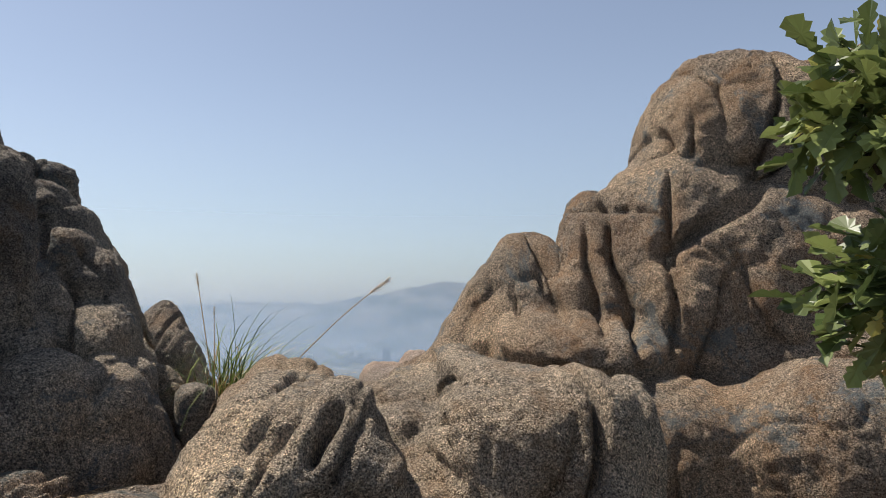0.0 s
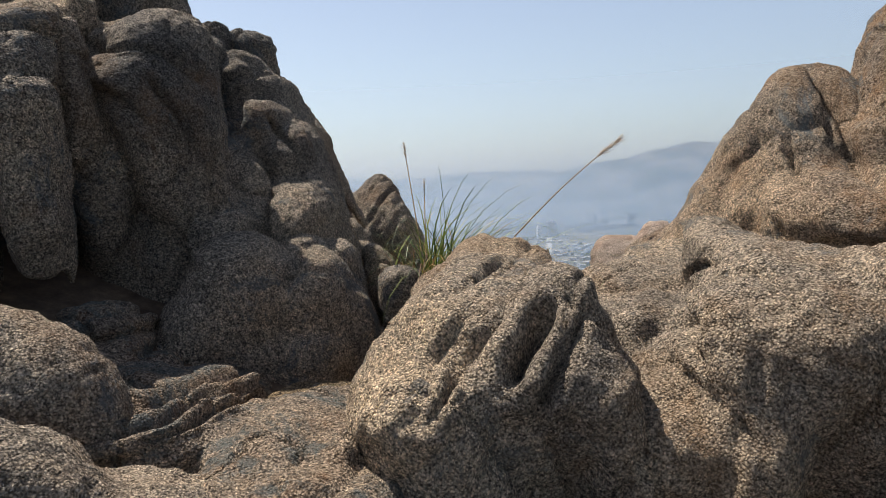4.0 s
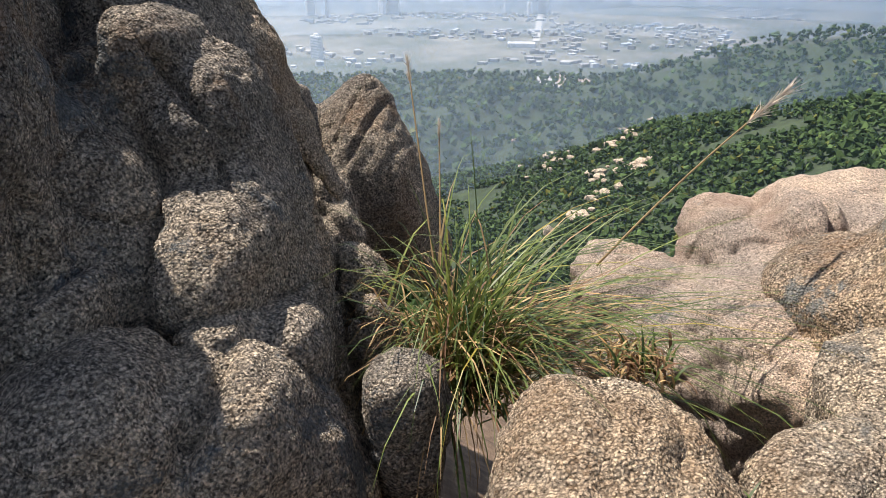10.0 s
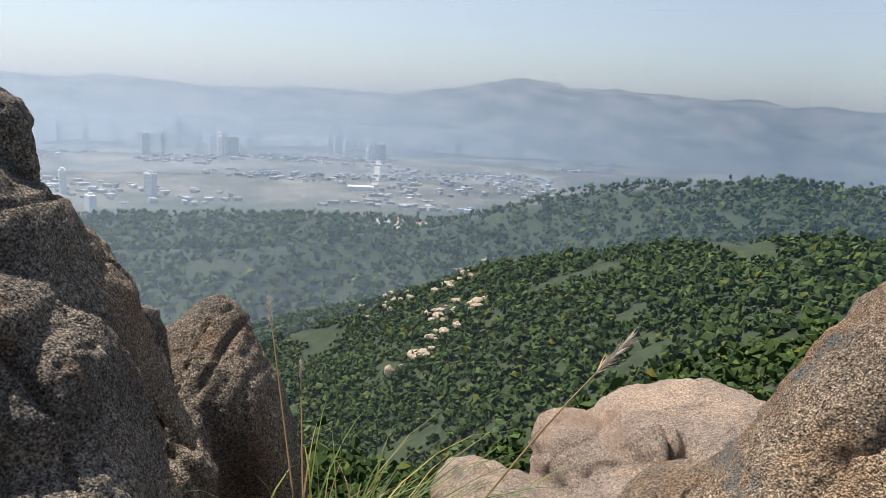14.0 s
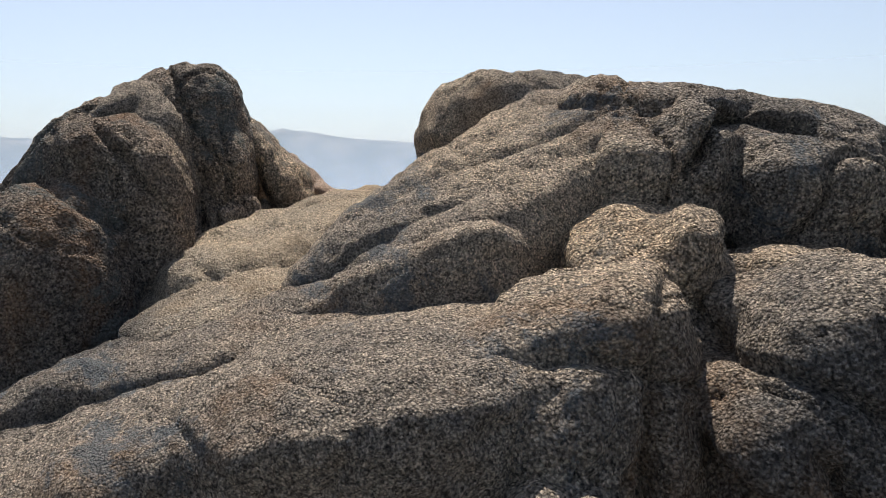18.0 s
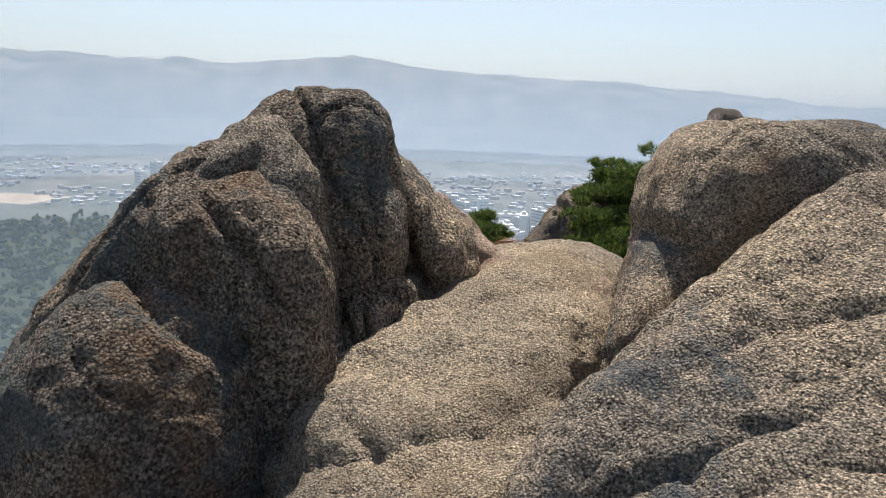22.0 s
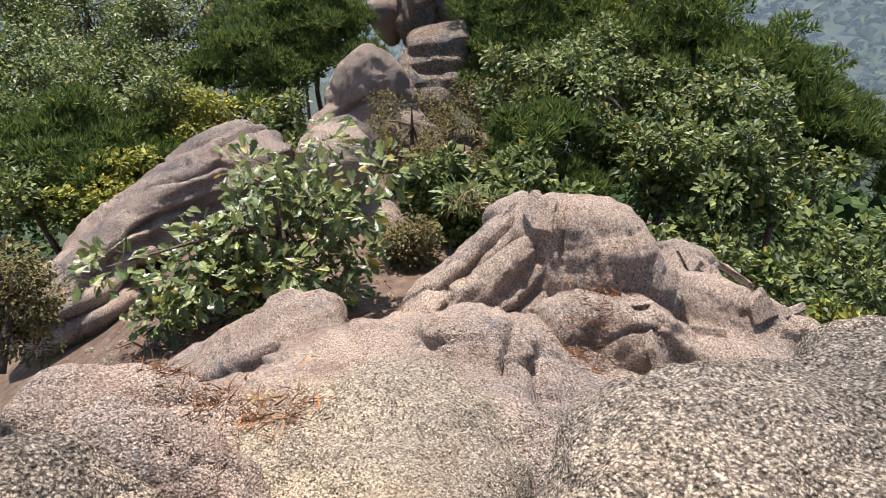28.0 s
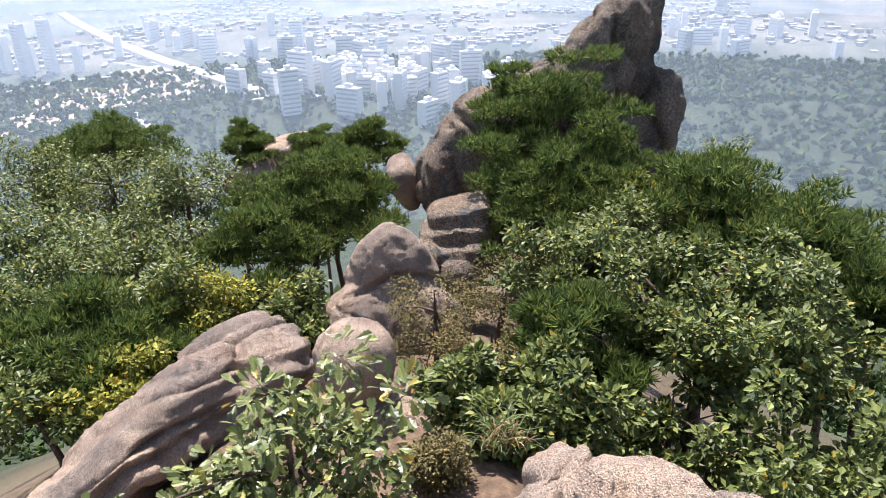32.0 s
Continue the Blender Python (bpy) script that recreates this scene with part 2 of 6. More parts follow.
# ---- rock modelling ----
def lattice(i, j, k, s):
    h = (i * 374761393 + j * 668265263 + k * 2147483647 + s * 144269) & 0xFFFFFFFF
    h = ((h ^ (h >> 13)) * 1274126177) & 0xFFFFFFFF
    return ((h ^ (h >> 16)) & 0xFFFF).astype(np.float32) / 32767.5 - 1.0


def vnoise(p, s=0):
    """Smooth value noise in -1..1 at the rows of p."""
    f = np.floor(p)
    u = (p - f).astype(np.float32)
    i, j, k = (f[:, a].astype(np.int64) for a in range(3))
    u = u * u * u * (u * (u * 6 - 15) + 10)
    r = 0
    for a in (0, 1):
        for b in (0, 1):
            for c in (0, 1):
                w = (u[:, 0] if a else 1 - u[:, 0]) * (u[:, 1] if b else 1 - u[:, 1]) * (u[:, 2] if c else 1 - u[:, 2])
                r = r + w * lattice(i + a, j + b, k + c, s)
    return r


def fast_mesh(name, verts, faces, mat, smooth=True):
    me = bpy.data.meshes.new(name)
    n, c = faces.shape
    me.vertices.add(len(verts))
    me.vertices.foreach_set("co", np.ascontiguousarray(verts, np.float32).ravel())
    me.loops.add(n * c)
    me.loops.foreach_set("vertex_index", np.ascontiguousarray(faces, np.int32).ravel())
    me.polygons.add(n)
    me.polygons.foreach_set("loop_start", np.arange(0, n * c, c, dtype=np.int32))
    me.polygons.foreach_set("loop_total", np.full(n, c, np.int32))
    me.update(calc_edges=True)
    me.polygons.foreach_set("use_smooth", np.full(n, smooth, bool))
    me.materials.append(mat)
    return me


def surface(d, lo, cell):
    """The zero surface of a grid of distances, as quads."""
    s = d < 0
    d = np.clip(d, -4 * cell, 4 * cell)
    nx, ny, nz = d.shape
    corner = [(a, b, c) for a in (0, 1) for b in (0, 1) for c in (0, 1)]
    cut = lambda g, o: g[o[0]:nx - 1 + o[0], o[1]:ny - 1 + o[1], o[2]:nz - 1 + o[2]]
    total = sum(cut(s, o).astype(np.int8) for o in corner)
    act = (total > 0) & (total < 8)
    idx = np.full(act.shape, -1, np.int64)
    cells = np.argwhere(act)
    idx[act] = np.arange(len(cells))
    acc, cnt = np.zeros((len(cells), 3), np.float32), np.zeros(len(cells), np.float32)
    for o in corner:
        for ax in range(3):
            if o[ax]:
                continue
            q = list(o)
            q[ax] = 1
            a, b = d[tuple((cells + o).T)], d[tuple((cells + q).T)]
            ok = (a < 0) != (b < 0)
            t = np.where(ok, a / np.where(ok, a - b, 1), 0)
            v = np.tile(np.array(o, np.float32), (len(cells), 1))
            v[:, ax] = t
            acc[ok] += v[ok]
            cnt += ok
    verts = (cells + acc / cnt[:, None]) * cell + lo
    quads = []
    for ax in range(3):
        u, v = (ax + 1) % 3, (ax + 2) % 3
        a = np.take(s, range(d.shape[ax] - 1), ax)
        b = np.take(s, range(1, d.shape[ax]), ax)
        for flip in (False, True):
            e = np.argwhere((~a & b) if flip else (a & ~b))
            e = e[(e[:, u] > 0) & (e[:, v] > 0) & (e[:, u] < d.shape[u] - 1) & (e[:, v] < d.shape[v] - 1)]
            ring = []
            for du, dv in ((1, 1), (0, 1), (0, 0), (1, 0)):
                f = e.copy()
                f[:, u] -= du
                f[:, v] -= dv
                ring.append(idx[tuple(f.T)])
            q = np.stack(ring[::-1] if flip else ring, 1)
            quads.append(q[(q >= 0).all(1)])
    return verts, np.concatenate(quads)


class Rock:
    """A rock body: rounded lobes grown together, with grooves worn into it."""

    def __init__(self):
        self.lobes, self.grooves, self.sets = [], [], []

    def lobe(self, x, y, z, rx, ry, rz, yaw=0, tilt=0, lean=0, n=2.3, down=None):
        rot = np.array(Matrix.Rotation(radians(yaw), 3, "Z") @ Matrix.Rotation(radians(lean), 3, "X") @ Matrix.Rotation(radians(-tilt), 3, "Y"))
        self.lobes.append((np.array((x, y, z)), np.array((rx, ry, rz)), rot, n, max(rz, down or rz)))
        return self

    def groove(self, x, y, z, yaw, dip, width=0.05, depth=0.08, reach=1.0):
        """A worn joint: the plane through a point that faces along yaw and dip."""
        a, b = radians(yaw), radians(dip)
        self.grooves.append((np.array((x, y, z)), np.array((math.cos(a) * math.cos(b), math.sin(a) * math.cos(b), math.sin(b))), width, depth, reach))
        return self

    def joints(self, yaw, dip, gap, width=0.012, depth=0.03):
        """A set of parallel worn joints that face along yaw and dip, gap apart."""
        a, b = radians(yaw), radians(dip)
        self.sets.append((np.array((math.cos(a) * math.cos(b), math.sin(a) * math.cos(b), math.sin(b))), gap, width, depth))
        return self

    def build(self, name, mat, label, cell=0.05, k=0.06, rough=0.7, low=None, seed=0, category="rock", wrinkle=0.55, parent=None):
        box = [(c - np.abs(r) @ np.array((rad[0], rad[1], dn)), c + np.abs(r) @ rad) for c, rad, r, _, dn in self.lobes]
        lo, hi = np.min([b[0] for b in box], 0) - 2.5 * cell, np.max([b[1] for b in box], 0) + 2.5 * cell
        if low is not None:
            lo[2] = max(lo[2], low)
        dims = np.ceil((hi - lo) / cell).astype(int) + 1
        ax = [np.arange(m, dtype=np.float32) * cell + lo[a] for a, m in enumerate(dims)]
        d = np.full(dims, 9.0, np.float32)
        for (c, rad, rot, n, dn), (b0, b1) in zip(self.lobes, box):
            pad = 0.3 + 3 * k
            sl = [slice(max(0, int((b0[a] - pad - lo[a]) / cell)), max(1, int((b1[a] + pad - lo[a]) / cell) + 2)) for a in range(3)]
            px, py, pz = np.meshgrid(*(ax[a][sl[a]] - c[a] for a in range(3)), indexing="ij", sparse=True)
            lz = px * rot[0, 2] + py * rot[1, 2] + pz * rot[2, 2]
            q = [np.abs((px * rot[0, a] + py * rot[1, a] + pz * rot[2, a]) / rad[a]) + 1e-6 for a in range(2)]
            q.append(np.abs(np.where(lz < 0, lz * (rad[2] / dn), lz) / rad[2]) + 1e-6)
            k0 = (q[0] ** n + q[1] ** n + q[2] ** n) ** (1 / n)
            g = sum((q[a] ** (n - 1) / rad[a]) ** 2 for a in range(3)) ** 0.5 * k0 ** (1 - n)
            e = (k0 - 1) / g
            old = d[tuple(sl)]
            h = np.maximum(k - np.abs(old - e), 0) / k
            d[tuple(sl)] = np.minimum(old, e) - h * h * k * 0.25
        for a in range(3):
            for end in (0, -1):
                s = [slice(None)] * 3
                s[a] = end
                d[tuple(s)] = np.maximum(d[tuple(s)], cell * 0.5)
        v, f = surface(d, lo, cell)
        del d
        # worn joints and weathering, pushed in and out along the surface
        me = fast_mesh(name, v, f, mat)
        nor = np.empty(len(v) * 3, np.float32)
        me.vertices.foreach_get("normal", nor)
        nor = nor.reshape(-1, 3)
        w = v + 0.10 * np.stack([vnoise(v * 1.6, 11 + seed), vnoise(v * 1.6, 12 + seed), vnoise(v * 1.6, 13 + seed)], 1)
        push = rough * (0.035 * vnoise(v * 1.7, 1 + seed) + 0.028 * vnoise(w * 4.1, 2 + seed) + 0.018 * vnoise(w * 9.5, 3 + seed)) + 0.010 * vnoise(v * 19, 4 + seed) + 0.006 * vnoise(v * 37, 7 + seed)
        st = w * np.array((1.0, 1.0, 0.55))
        push -= wrinkle * 0.075 * np.maximum(0, 1 - np.abs(vnoise(st * 1.3, 5 + seed)) * 20) ** 2
        push -= wrinkle * 0.045 * np.maximum(0, 1 - np.abs(vnoise(w * 2.7, 6 + seed)) * 17) ** 2
        for c, nrm, wd, dp, rc in self.grooves:
            r = w - c
            push -= dp * np.exp(-((r @ nrm) / wd) ** 2) * np.exp(-((r * r).sum(1) / rc ** 2) ** 2)
        for nrm, gap, wd, dp in self.sets:
            s = w @ nrm / gap + 0.55 * vnoise(v * 0.9, 21 + seed) + 0.12 * vnoise(v * 3.7, 22 + seed)
            off = np.abs(s - np.floor(s) - 0.5) * gap
            keep = np.clip(vnoise(np.stack([np.floor(s) * 3.1, v @ np.array((0.9, 0.4, 0.7)), v[:, 2]], 1), 23 + seed) * 1.6 + 0.55, 0, 1)
            push += dp * (0.25 * np.cos((s - np.floor(s) - 0.5) * 2 * np.pi + np.pi) - np.exp(-(off / wd) ** 2) * keep)
        me.vertices.foreach_set("co", (v + nor * push[:, None]).astype(np.float32).ravel())
        me.update()
        ob = new(name, me)
        if parent:
            ob.parent = parent
            return tagged(ob, label)
        return tagged(ob, label, category)

# ---- rocks by the first terrace ----
r = Rock()  # the long hump in the middle
r.lobe(-0.91, 4.79, 0.72, 0.34, 0.50, 0.21, 19, -3, 18, 2.3, 0.9)
r.lobe(-0.87, 4.37, 0.61, 0.40, 0.50, 0.28, 19, -3, 18, 2.3, 0.9)
r.lobe(-0.62, 4.01, 0.52, 0.37, 0.45, 0.33, 19, -3, 18, 2.3, 0.9)
r.lobe(-1.01, 4.09, 0.53, 0.27, 0.40, 0.36, 19, -37, 0, 2.3, 0.9)
r.lobe(-0.43, 4.15, 0.60, 0.17, 0.36, 0.34, 19, 19, 0, 2.3, 0.9)
r.lobe(-1.01, 3.74, 0.43, 0.30, 0.40, 0.18, 19, 22, 0, 2.3, 0.9)
r.lobe(-0.49, 4.14, 0.78, 0.13, 0.22, 0.13, 19, 7, 0, 2.2, 0.9)
r.lobe(-0.95, 4.35, 0.76, 0.17, 0.30, 0.14, 19, 27, 0, 2.2, 0.9)
r.lobe(-0.32, 3.94, 0.45, 0.16, 0.30, 0.18, 19, 9, 0, 2.3, 0.9)
r.groove(-0.78, 3.63, 0.66, -167, 43, 0.018, 0.07, 0.3)
r.groove(-0.91, 3.66, 0.63, -166, 41, 0.016, 0.05, 0.3)
r.groove(-0.85, 4.30, 0.90, -177, 68, 0.018, 0.06, 0.3)
r.groove(-0.51, 3.82, 0.80, -163, 21, 0.045, 0.22, 0.11)
r.groove(-0.55, 3.67, 0.69, -165, 31, 0.035, 0.2, 0.1)
r.groove(-0.40, 3.74, 0.65, -165, 33, 0.02, 0.08, 0.25)
r.groove(-0.35, 3.88, 0.79, 23, 32, 0.02, 0.06, 0.25)
r.joints(6, -39, 0.16, 0.012, 0.018)
r.build("central_hump_rock", M_WARM, "long brown granite hump with worn furrows and a hole", 0.024, 0.07, low=-0.6)

r = Rock()  # the twin domes
r.lobe(-2.45, 4.70, 0.72, 0.31, 0.38, 0.36, 19, -9, 0, 2.1, 0.9)
r.lobe(-2.62, 4.54, 0.48, 0.25, 0.34, 0.36, 19, -29, 0, 2.1, 0.9)
r.lobe(-2.15, 4.96, 0.66, 0.26, 0.34, 0.30, 19, -3, 0, 2.1, 0.9)
r.lobe(-2.01, 5.12, 0.49, 0.19, 0.30, 0.29, 19, 21, 0, 2.1, 0.9)
r.lobe(-2.29, 4.74, 0.37, 0.46, 0.30, 0.15, 19, -3, 0, 2.2, 0.9)
r.groove(-2.16, 4.75, 0.86, -162, 13, 0.03, 0.09, 0.22)
r.build("twin_dome_rock", M_CLIFF, "grey granite boulder with two rounded tops beside the cliff", 0.022, 0.05, rough=0.5, low=-0.6, seed=3, wrinkle=0.2)

r = Rock()  # rock in front of the big face
r.lobe(0.49, 4.34, 0.69, 0.39, 0.50, 0.26, 19, -3, 18, 2.4, 0.9)
r.lobe(0.25, 4.74, 0.86, 0.20, 0.45, 0.14, 19, -3, 17, 2.3, 0.9)
r.lobe(0.62, 4.40, 0.78, 0.25, 0.42, 0.10, 19, -17, 14, 2.3, 0.9)
r.lobe(0.18, 4.23, 0.47, 0.23, 0.42, 0.39, 19, -3, -14, 2.4, 0.9)
r.lobe(-0.18, 4.98, 0.62, 0.36, 0.50, 0.15, 19, 2, 16, 2.4, 0.9)
r.lobe(-0.11, 4.54, 0.45, 0.27, 0.45, 0.24, 19, -3, 18, 2.4, 0.9)
r.lobe(-0.13, 4.15, 0.31, 0.26, 0.40, 0.16, 19, -3, 18, 2.3, 0.9)
r.lobe(-0.03, 5.47, 0.74, 0.27, 0.50, 0.10, 19, 7, 11, 2.3, 0.9)
r.lobe(0.52, 5.04, 0.83, 0.33, 0.50, 0.07, 19, -17, 8, 2.3, 0.9)
r.lobe(0.85, 4.33, 0.49, 0.30, 0.45, 0.49, 5, 0, 0, 2.6, 0.90)
r.lobe(1.15, 4.52, 0.37, 0.15, 0.38, 0.53, 5, 0, 0, 2.4, 0.90)
r.groove(0.11, 4.40, 0.75, -163, 21, 0.04, 0.18, 0.12)
r.groove(-0.03, 4.19, 0.67, -171, 59, 0.028, 0.13, 0.24)
r.groove(0.06, 4.10, 0.59, 41, 74, 0.024, 0.1, 0.18)
r.groove(-0.13, 4.65, 0.85, 147, 82, 0.018, 0.06, 0.35)
r.groove(0.44, 3.96, 0.99, 59, 81, 0.02, 0.07, 0.1)
r.groove(0.81, 3.77, 0.60, 5, -5, 0.038, 0.165, 0.68)
r.groove(0.60, 3.76, 0.43, 5, -11, 0.022, 0.060, 0.45)
r.joints(10, -7, 0.34, 0.016, 0.03)
r.build("shelf_rock", M_WARM, "stepped brown granite shelf with dark vertical cracks", 0.028, 0.06, low=-0.6, seed=6, wrinkle=0.4)

r = Rock()  # pale slab that runs to the edge
r.lobe(0.04, 6.80, 0.26, 0.76, 0.75, 0.44, 20, 0, 0, 2.4, 0.90)
r.lobe(0.13, 7.74, 0.41, 0.77, 0.75, 0.38, 20, 20, 0, 2.4, 0.38)
r.lobe(-0.44, 7.59, 0.48, 0.32, 0.45, 0.28, 20, 0, 0, 2.3, 0.90)
r.lobe(-0.17, 7.51, 0.65, 0.20, 0.38, 0.23, 20, 0, 0, 2.3, 0.90)
r.lobe(-0.68, 7.01, 0.14, 0.43, 0.68, 0.29, 20, 0, 0, 2.3, 0.90)
r.lobe(-1.03, 7.29, 0.26, 0.32, 0.45, 0.21, 20, 0, 0, 2.3, 0.90)
r.groove(-0.08, 7.36, 0.74, 19, -3, 0.022, 0.120, 0.38)
r.groove(-0.27, 6.70, 0.52, -8, -53, 0.030, 0.045, 0.45)
r.joints(-21, -53, 0.35, 0.015, 0.025)
r.build("edge_slab_rock", M_PALE, "pale pinkish granite slab at the brink behind the grass", 0.032, 0.07, low=-1.5, seed=9)


rock = tagged(new("great_face_rock"), "tall orange-brown granite face split by dark joints", "rock")
r = Rock()
r.lobe(0.09, 6.68, 0.64, 0.48, 0.45, 0.25, -24, 0, 0, 2.3, 0.90)
r.lobe(0.58, 6.70, 1.08, 0.37, 0.60, 0.95, -24, -24, 0, 2.6, 0.95)
r.lobe(0.23, 6.53, 0.68, 0.34, 0.52, 0.54, -24, -32, 0, 2.4, 0.90)
r.lobe(0.96, 6.58, 1.04, 0.32, 0.60, 0.78, -24, -14, 0, 2.5, 0.90)
r.groove(0.91, 5.91, 1.60, -2, 18, 0.030, 0.120, 0.60)
r.joints(10, -11, 0.35, 0.022, 0.05)
r.build("column", M_FACE, "sloping brown column", 0.032, 0.16, low=-0.8, seed=12, parent=rock, wrinkle=0.4)
r = Rock()
r.lobe(1.43, 7.00, 1.52, 0.25, 0.60, 0.87, -24, -7, 0, 2.6, 0.90)
r.lobe(1.32, 6.70, 0.94, 0.25, 0.52, 0.59, -24, -5, 0, 2.6, 0.90)
r.build("column", M_FACE, "narrow brown column", 0.032, 0.16, low=-0.8, seed=112, parent=rock, wrinkle=0.4)
r = Rock()
r.lobe(1.99, 6.88, 1.55, 0.44, 0.75, 1.19, -24, -10, 0, 2.6, 1.19)
r.lobe(1.95, 6.37, 1.51, 0.29, 0.68, 0.78, -24, -4, 0, 2.6, 0.90)
r.lobe(2.49, 6.35, 1.61, 0.37, 0.68, 0.73, -24, 0, 0, 2.6, 0.90)
r.groove(1.81, 5.66, 1.80, -0, -2, 0.030, 0.150, 0.75)
r.groove(1.97, 5.55, 1.24, 0, -10, 0.022, 0.090, 0.60)
r.joints(10, -3, 0.35, 0.022, 0.05)
r.build("column", M_FACE, "rusty lower face", 0.032, 0.16, low=-0.8, seed=113, parent=rock, wrinkle=0.4)
r = Rock()
r.lobe(2.86, 6.71, 2.58, 1.00, 0.90, 0.99, -24, -18, 0, 2.6, 1.02)
r.lobe(2.42, 6.65, 2.60, 0.50, 0.75, 0.68, -24, -25, 0, 2.5, 0.90)
r.groove(0.62, 6.11, 1.40, 15, 14, 0.022, 0.105, 0.60)
r.groove(0.80, 6.19, 1.60, 14, 5, 0.019, 0.090, 0.45)
r.groove(1.88, 5.67, 2.69, -1, 12, 0.030, 0.105, 0.60)
r.groove(2.15, 5.56, 2.18, 6, -58, 0.045, 0.195, 0.60)
r.joints(11, 9, 0.4, 0.022, 0.05)
r.groove(2.68, 5.59, 2.62, 1, -19, 0.022, 0.135, 0.90)
r.groove(2.71, 5.54, 2.35, 4, -48, 0.022, 0.135, 0.98)
r.groove(2.01, 5.63, 2.24, 0, -10, 0.019, 0.105, 0.68)
r.build("summit_block", M_FACE, "rounded summit block", 0.032, 0.16, low=0.3, seed=114, parent=rock, wrinkle=0.4)
r = Rock()
r.lobe(3.68, 6.54, 2.94, 0.59, 0.75, 0.61, -24, 10, 0, 2.5, 0.90)
r.lobe(4.42, 6.84, 2.58, 0.85, 0.90, 1.28, -24, 0, 0, 2.3, 1.28)
r.lobe(3.89, 6.44, 2.11, 0.65, 0.75, 0.60, -24, 0, 0, 2.3, 0.90)
r.groove(1.24, 6.28, 1.57, 13, -1, 0.022, 0.120, 0.68)
r.groove(1.37, 6.29, 1.41, 14, 7, 0.030, 0.150, 0.52)
r.build("summit_block", M_FACE, "shoulder behind the diagonal joint", 0.032, 0.16, low=0.0, seed=115, parent=rock, wrinkle=0.4)
r = Rock()
r.lobe(3.00, 6.19, 1.65, 0.81, 0.68, 0.40, -24, 16, 0, 2.5, 0.40)
r.lobe(2.61, 6.08, 1.32, 0.51, 0.60, 0.33, -24, 25, 0, 2.5, 0.90)
r.groove(2.81, 5.43, 1.78, -1, 2, 0.030, 0.090, 0.45)
r.build("ledge", M_FACE, "grey-green banded ledge", 0.032, 0.16, low=-0.6, seed=116, parent=rock, wrinkle=0.4)
r = Rock()
r.lobe(3.14, 5.80, 0.92, 1.02, 0.60, 0.27, -24, 8, 0, 2.6, 0.90)
r.lobe(2.44, 6.04, 0.82, 0.55, 0.60, 0.51, -24, -20, 0, 2.3, 0.90)
r.build("ledge", M_FACE, "long rounded ledge", 0.032, 0.16, low=-0.8, seed=117, parent=rock, wrinkle=0.4)
r = Rock()
r.lobe(2.73, 5.32, 0.32, 0.96, 0.68, 0.38, -24, -6, 0, 2.6, 0.90)
r.lobe(2.91, 5.17, 0.30, 0.76, 0.68, 0.68, 2, 0, 0, 2.3, 0.90)
r.lobe(1.72, 5.45, 0.07, 0.44, 0.52, 0.77, 2, 0, 0, 2.3, 0.90)
r.build("ledge", M_FACE, "lowest bulging ledge", 0.032, 0.16, low=-0.8, seed=118, parent=rock, wrinkle=0.4)
r = Rock()
r.lobe(2.18, 6.17, 1.59, 0.69, 0.60, 1.08, 2, -6, -14, 2.6, 0.9)
r.lobe(1.72, 6.23, 1.50, 0.37, 0.50, 1.00, 2, -3, -12, 2.6, 0.9)
r.lobe(1.43, 6.28, 1.50, 0.23, 0.45, 0.80, 2, -6, -10, 2.5, 0.9)
r.lobe(1.18, 6.32, 1.41, 0.24, 0.45, 0.71, 2, -14, -10, 2.5, 0.9)
r.lobe(0.78, 6.41, 1.16, 0.46, 0.50, 0.46, 2, -32, -14, 2.5, 0.9)
r.lobe(2.76, 6.05, 1.59, 0.76, 0.60, 0.76, 2, 0, -12, 2.5, 0.9)
r.lobe(1.18, 5.73, 1.01, 0.73, 0.50, 0.22, 2, -4, 18, 2.4, 0.9)
r.groove(1.41, 5.87, 1.58, -178, -0, 0.035, 0.16, 0.95)
r.groove(1.21, 5.91, 1.49, -178, 6, 0.03, 0.1, 0.6)
r.groove(0.93, 5.96, 1.35, 1, 18, 0.028, 0.1, 0.55)
r.groove(0.72, 6.00, 1.26, 1, 22, 0.024, 0.07, 0.5)
r.groove(1.74, 5.74, 1.36, -178, 6, 0.026, 0.11, 0.6)
r.groove(1.86, 5.72, 2.00, -178, 4, 0.028, 0.12, 0.5)
r.groove(2.20, 5.63, 2.07, -175, 52, 0.05, 0.2, 0.55)
r.groove(2.04, 5.65, 1.19, -177, 20, 0.024, 0.07, 0.5)
r.groove(2.42, 5.56, 1.40, 1, 28, 0.024, 0.07, 0.5)
r.build("main_face", M_FACE, "broad orange-brown face with upright joints", 0.03, 0.07, low=-0.8, seed=121, parent=rock, wrinkle=0.6, rough=0.8)

r = Rock()  # pinnacle at the brink
r.lobe(-2.78, 7.48, 0.93, 0.29, 0.34, 0.45, 4, -14, 0, 1.7, 0.90)
r.lobe(-2.53, 7.37, 0.81, 0.21, 0.32, 0.37, 4, 22, 0, 2.2, 0.90)
r.lobe(-3.10, 7.24, 1.17, 0.11, 0.21, 0.19, 4, 0, 0, 2.1, 0.90)
r.lobe(-2.82, 7.34, 0.55, 0.38, 0.38, 0.44, 4, 0, 0, 2.3, 0.90)
r.groove(-2.52, 7.11, 1.23, -1, -21, 0.015, 0.053, 0.38)
r.build("pinnacle_rock", M_CLIFF, "pointed brown granite pinnacle at the brink", 0.025, 0.12, low=-2.5, seed=15)
r = Rock()
r.lobe(-2.69, 6.83, 0.75, 0.15, 0.21, 0.29, 14, 12, 0, 1.8, 0.90)
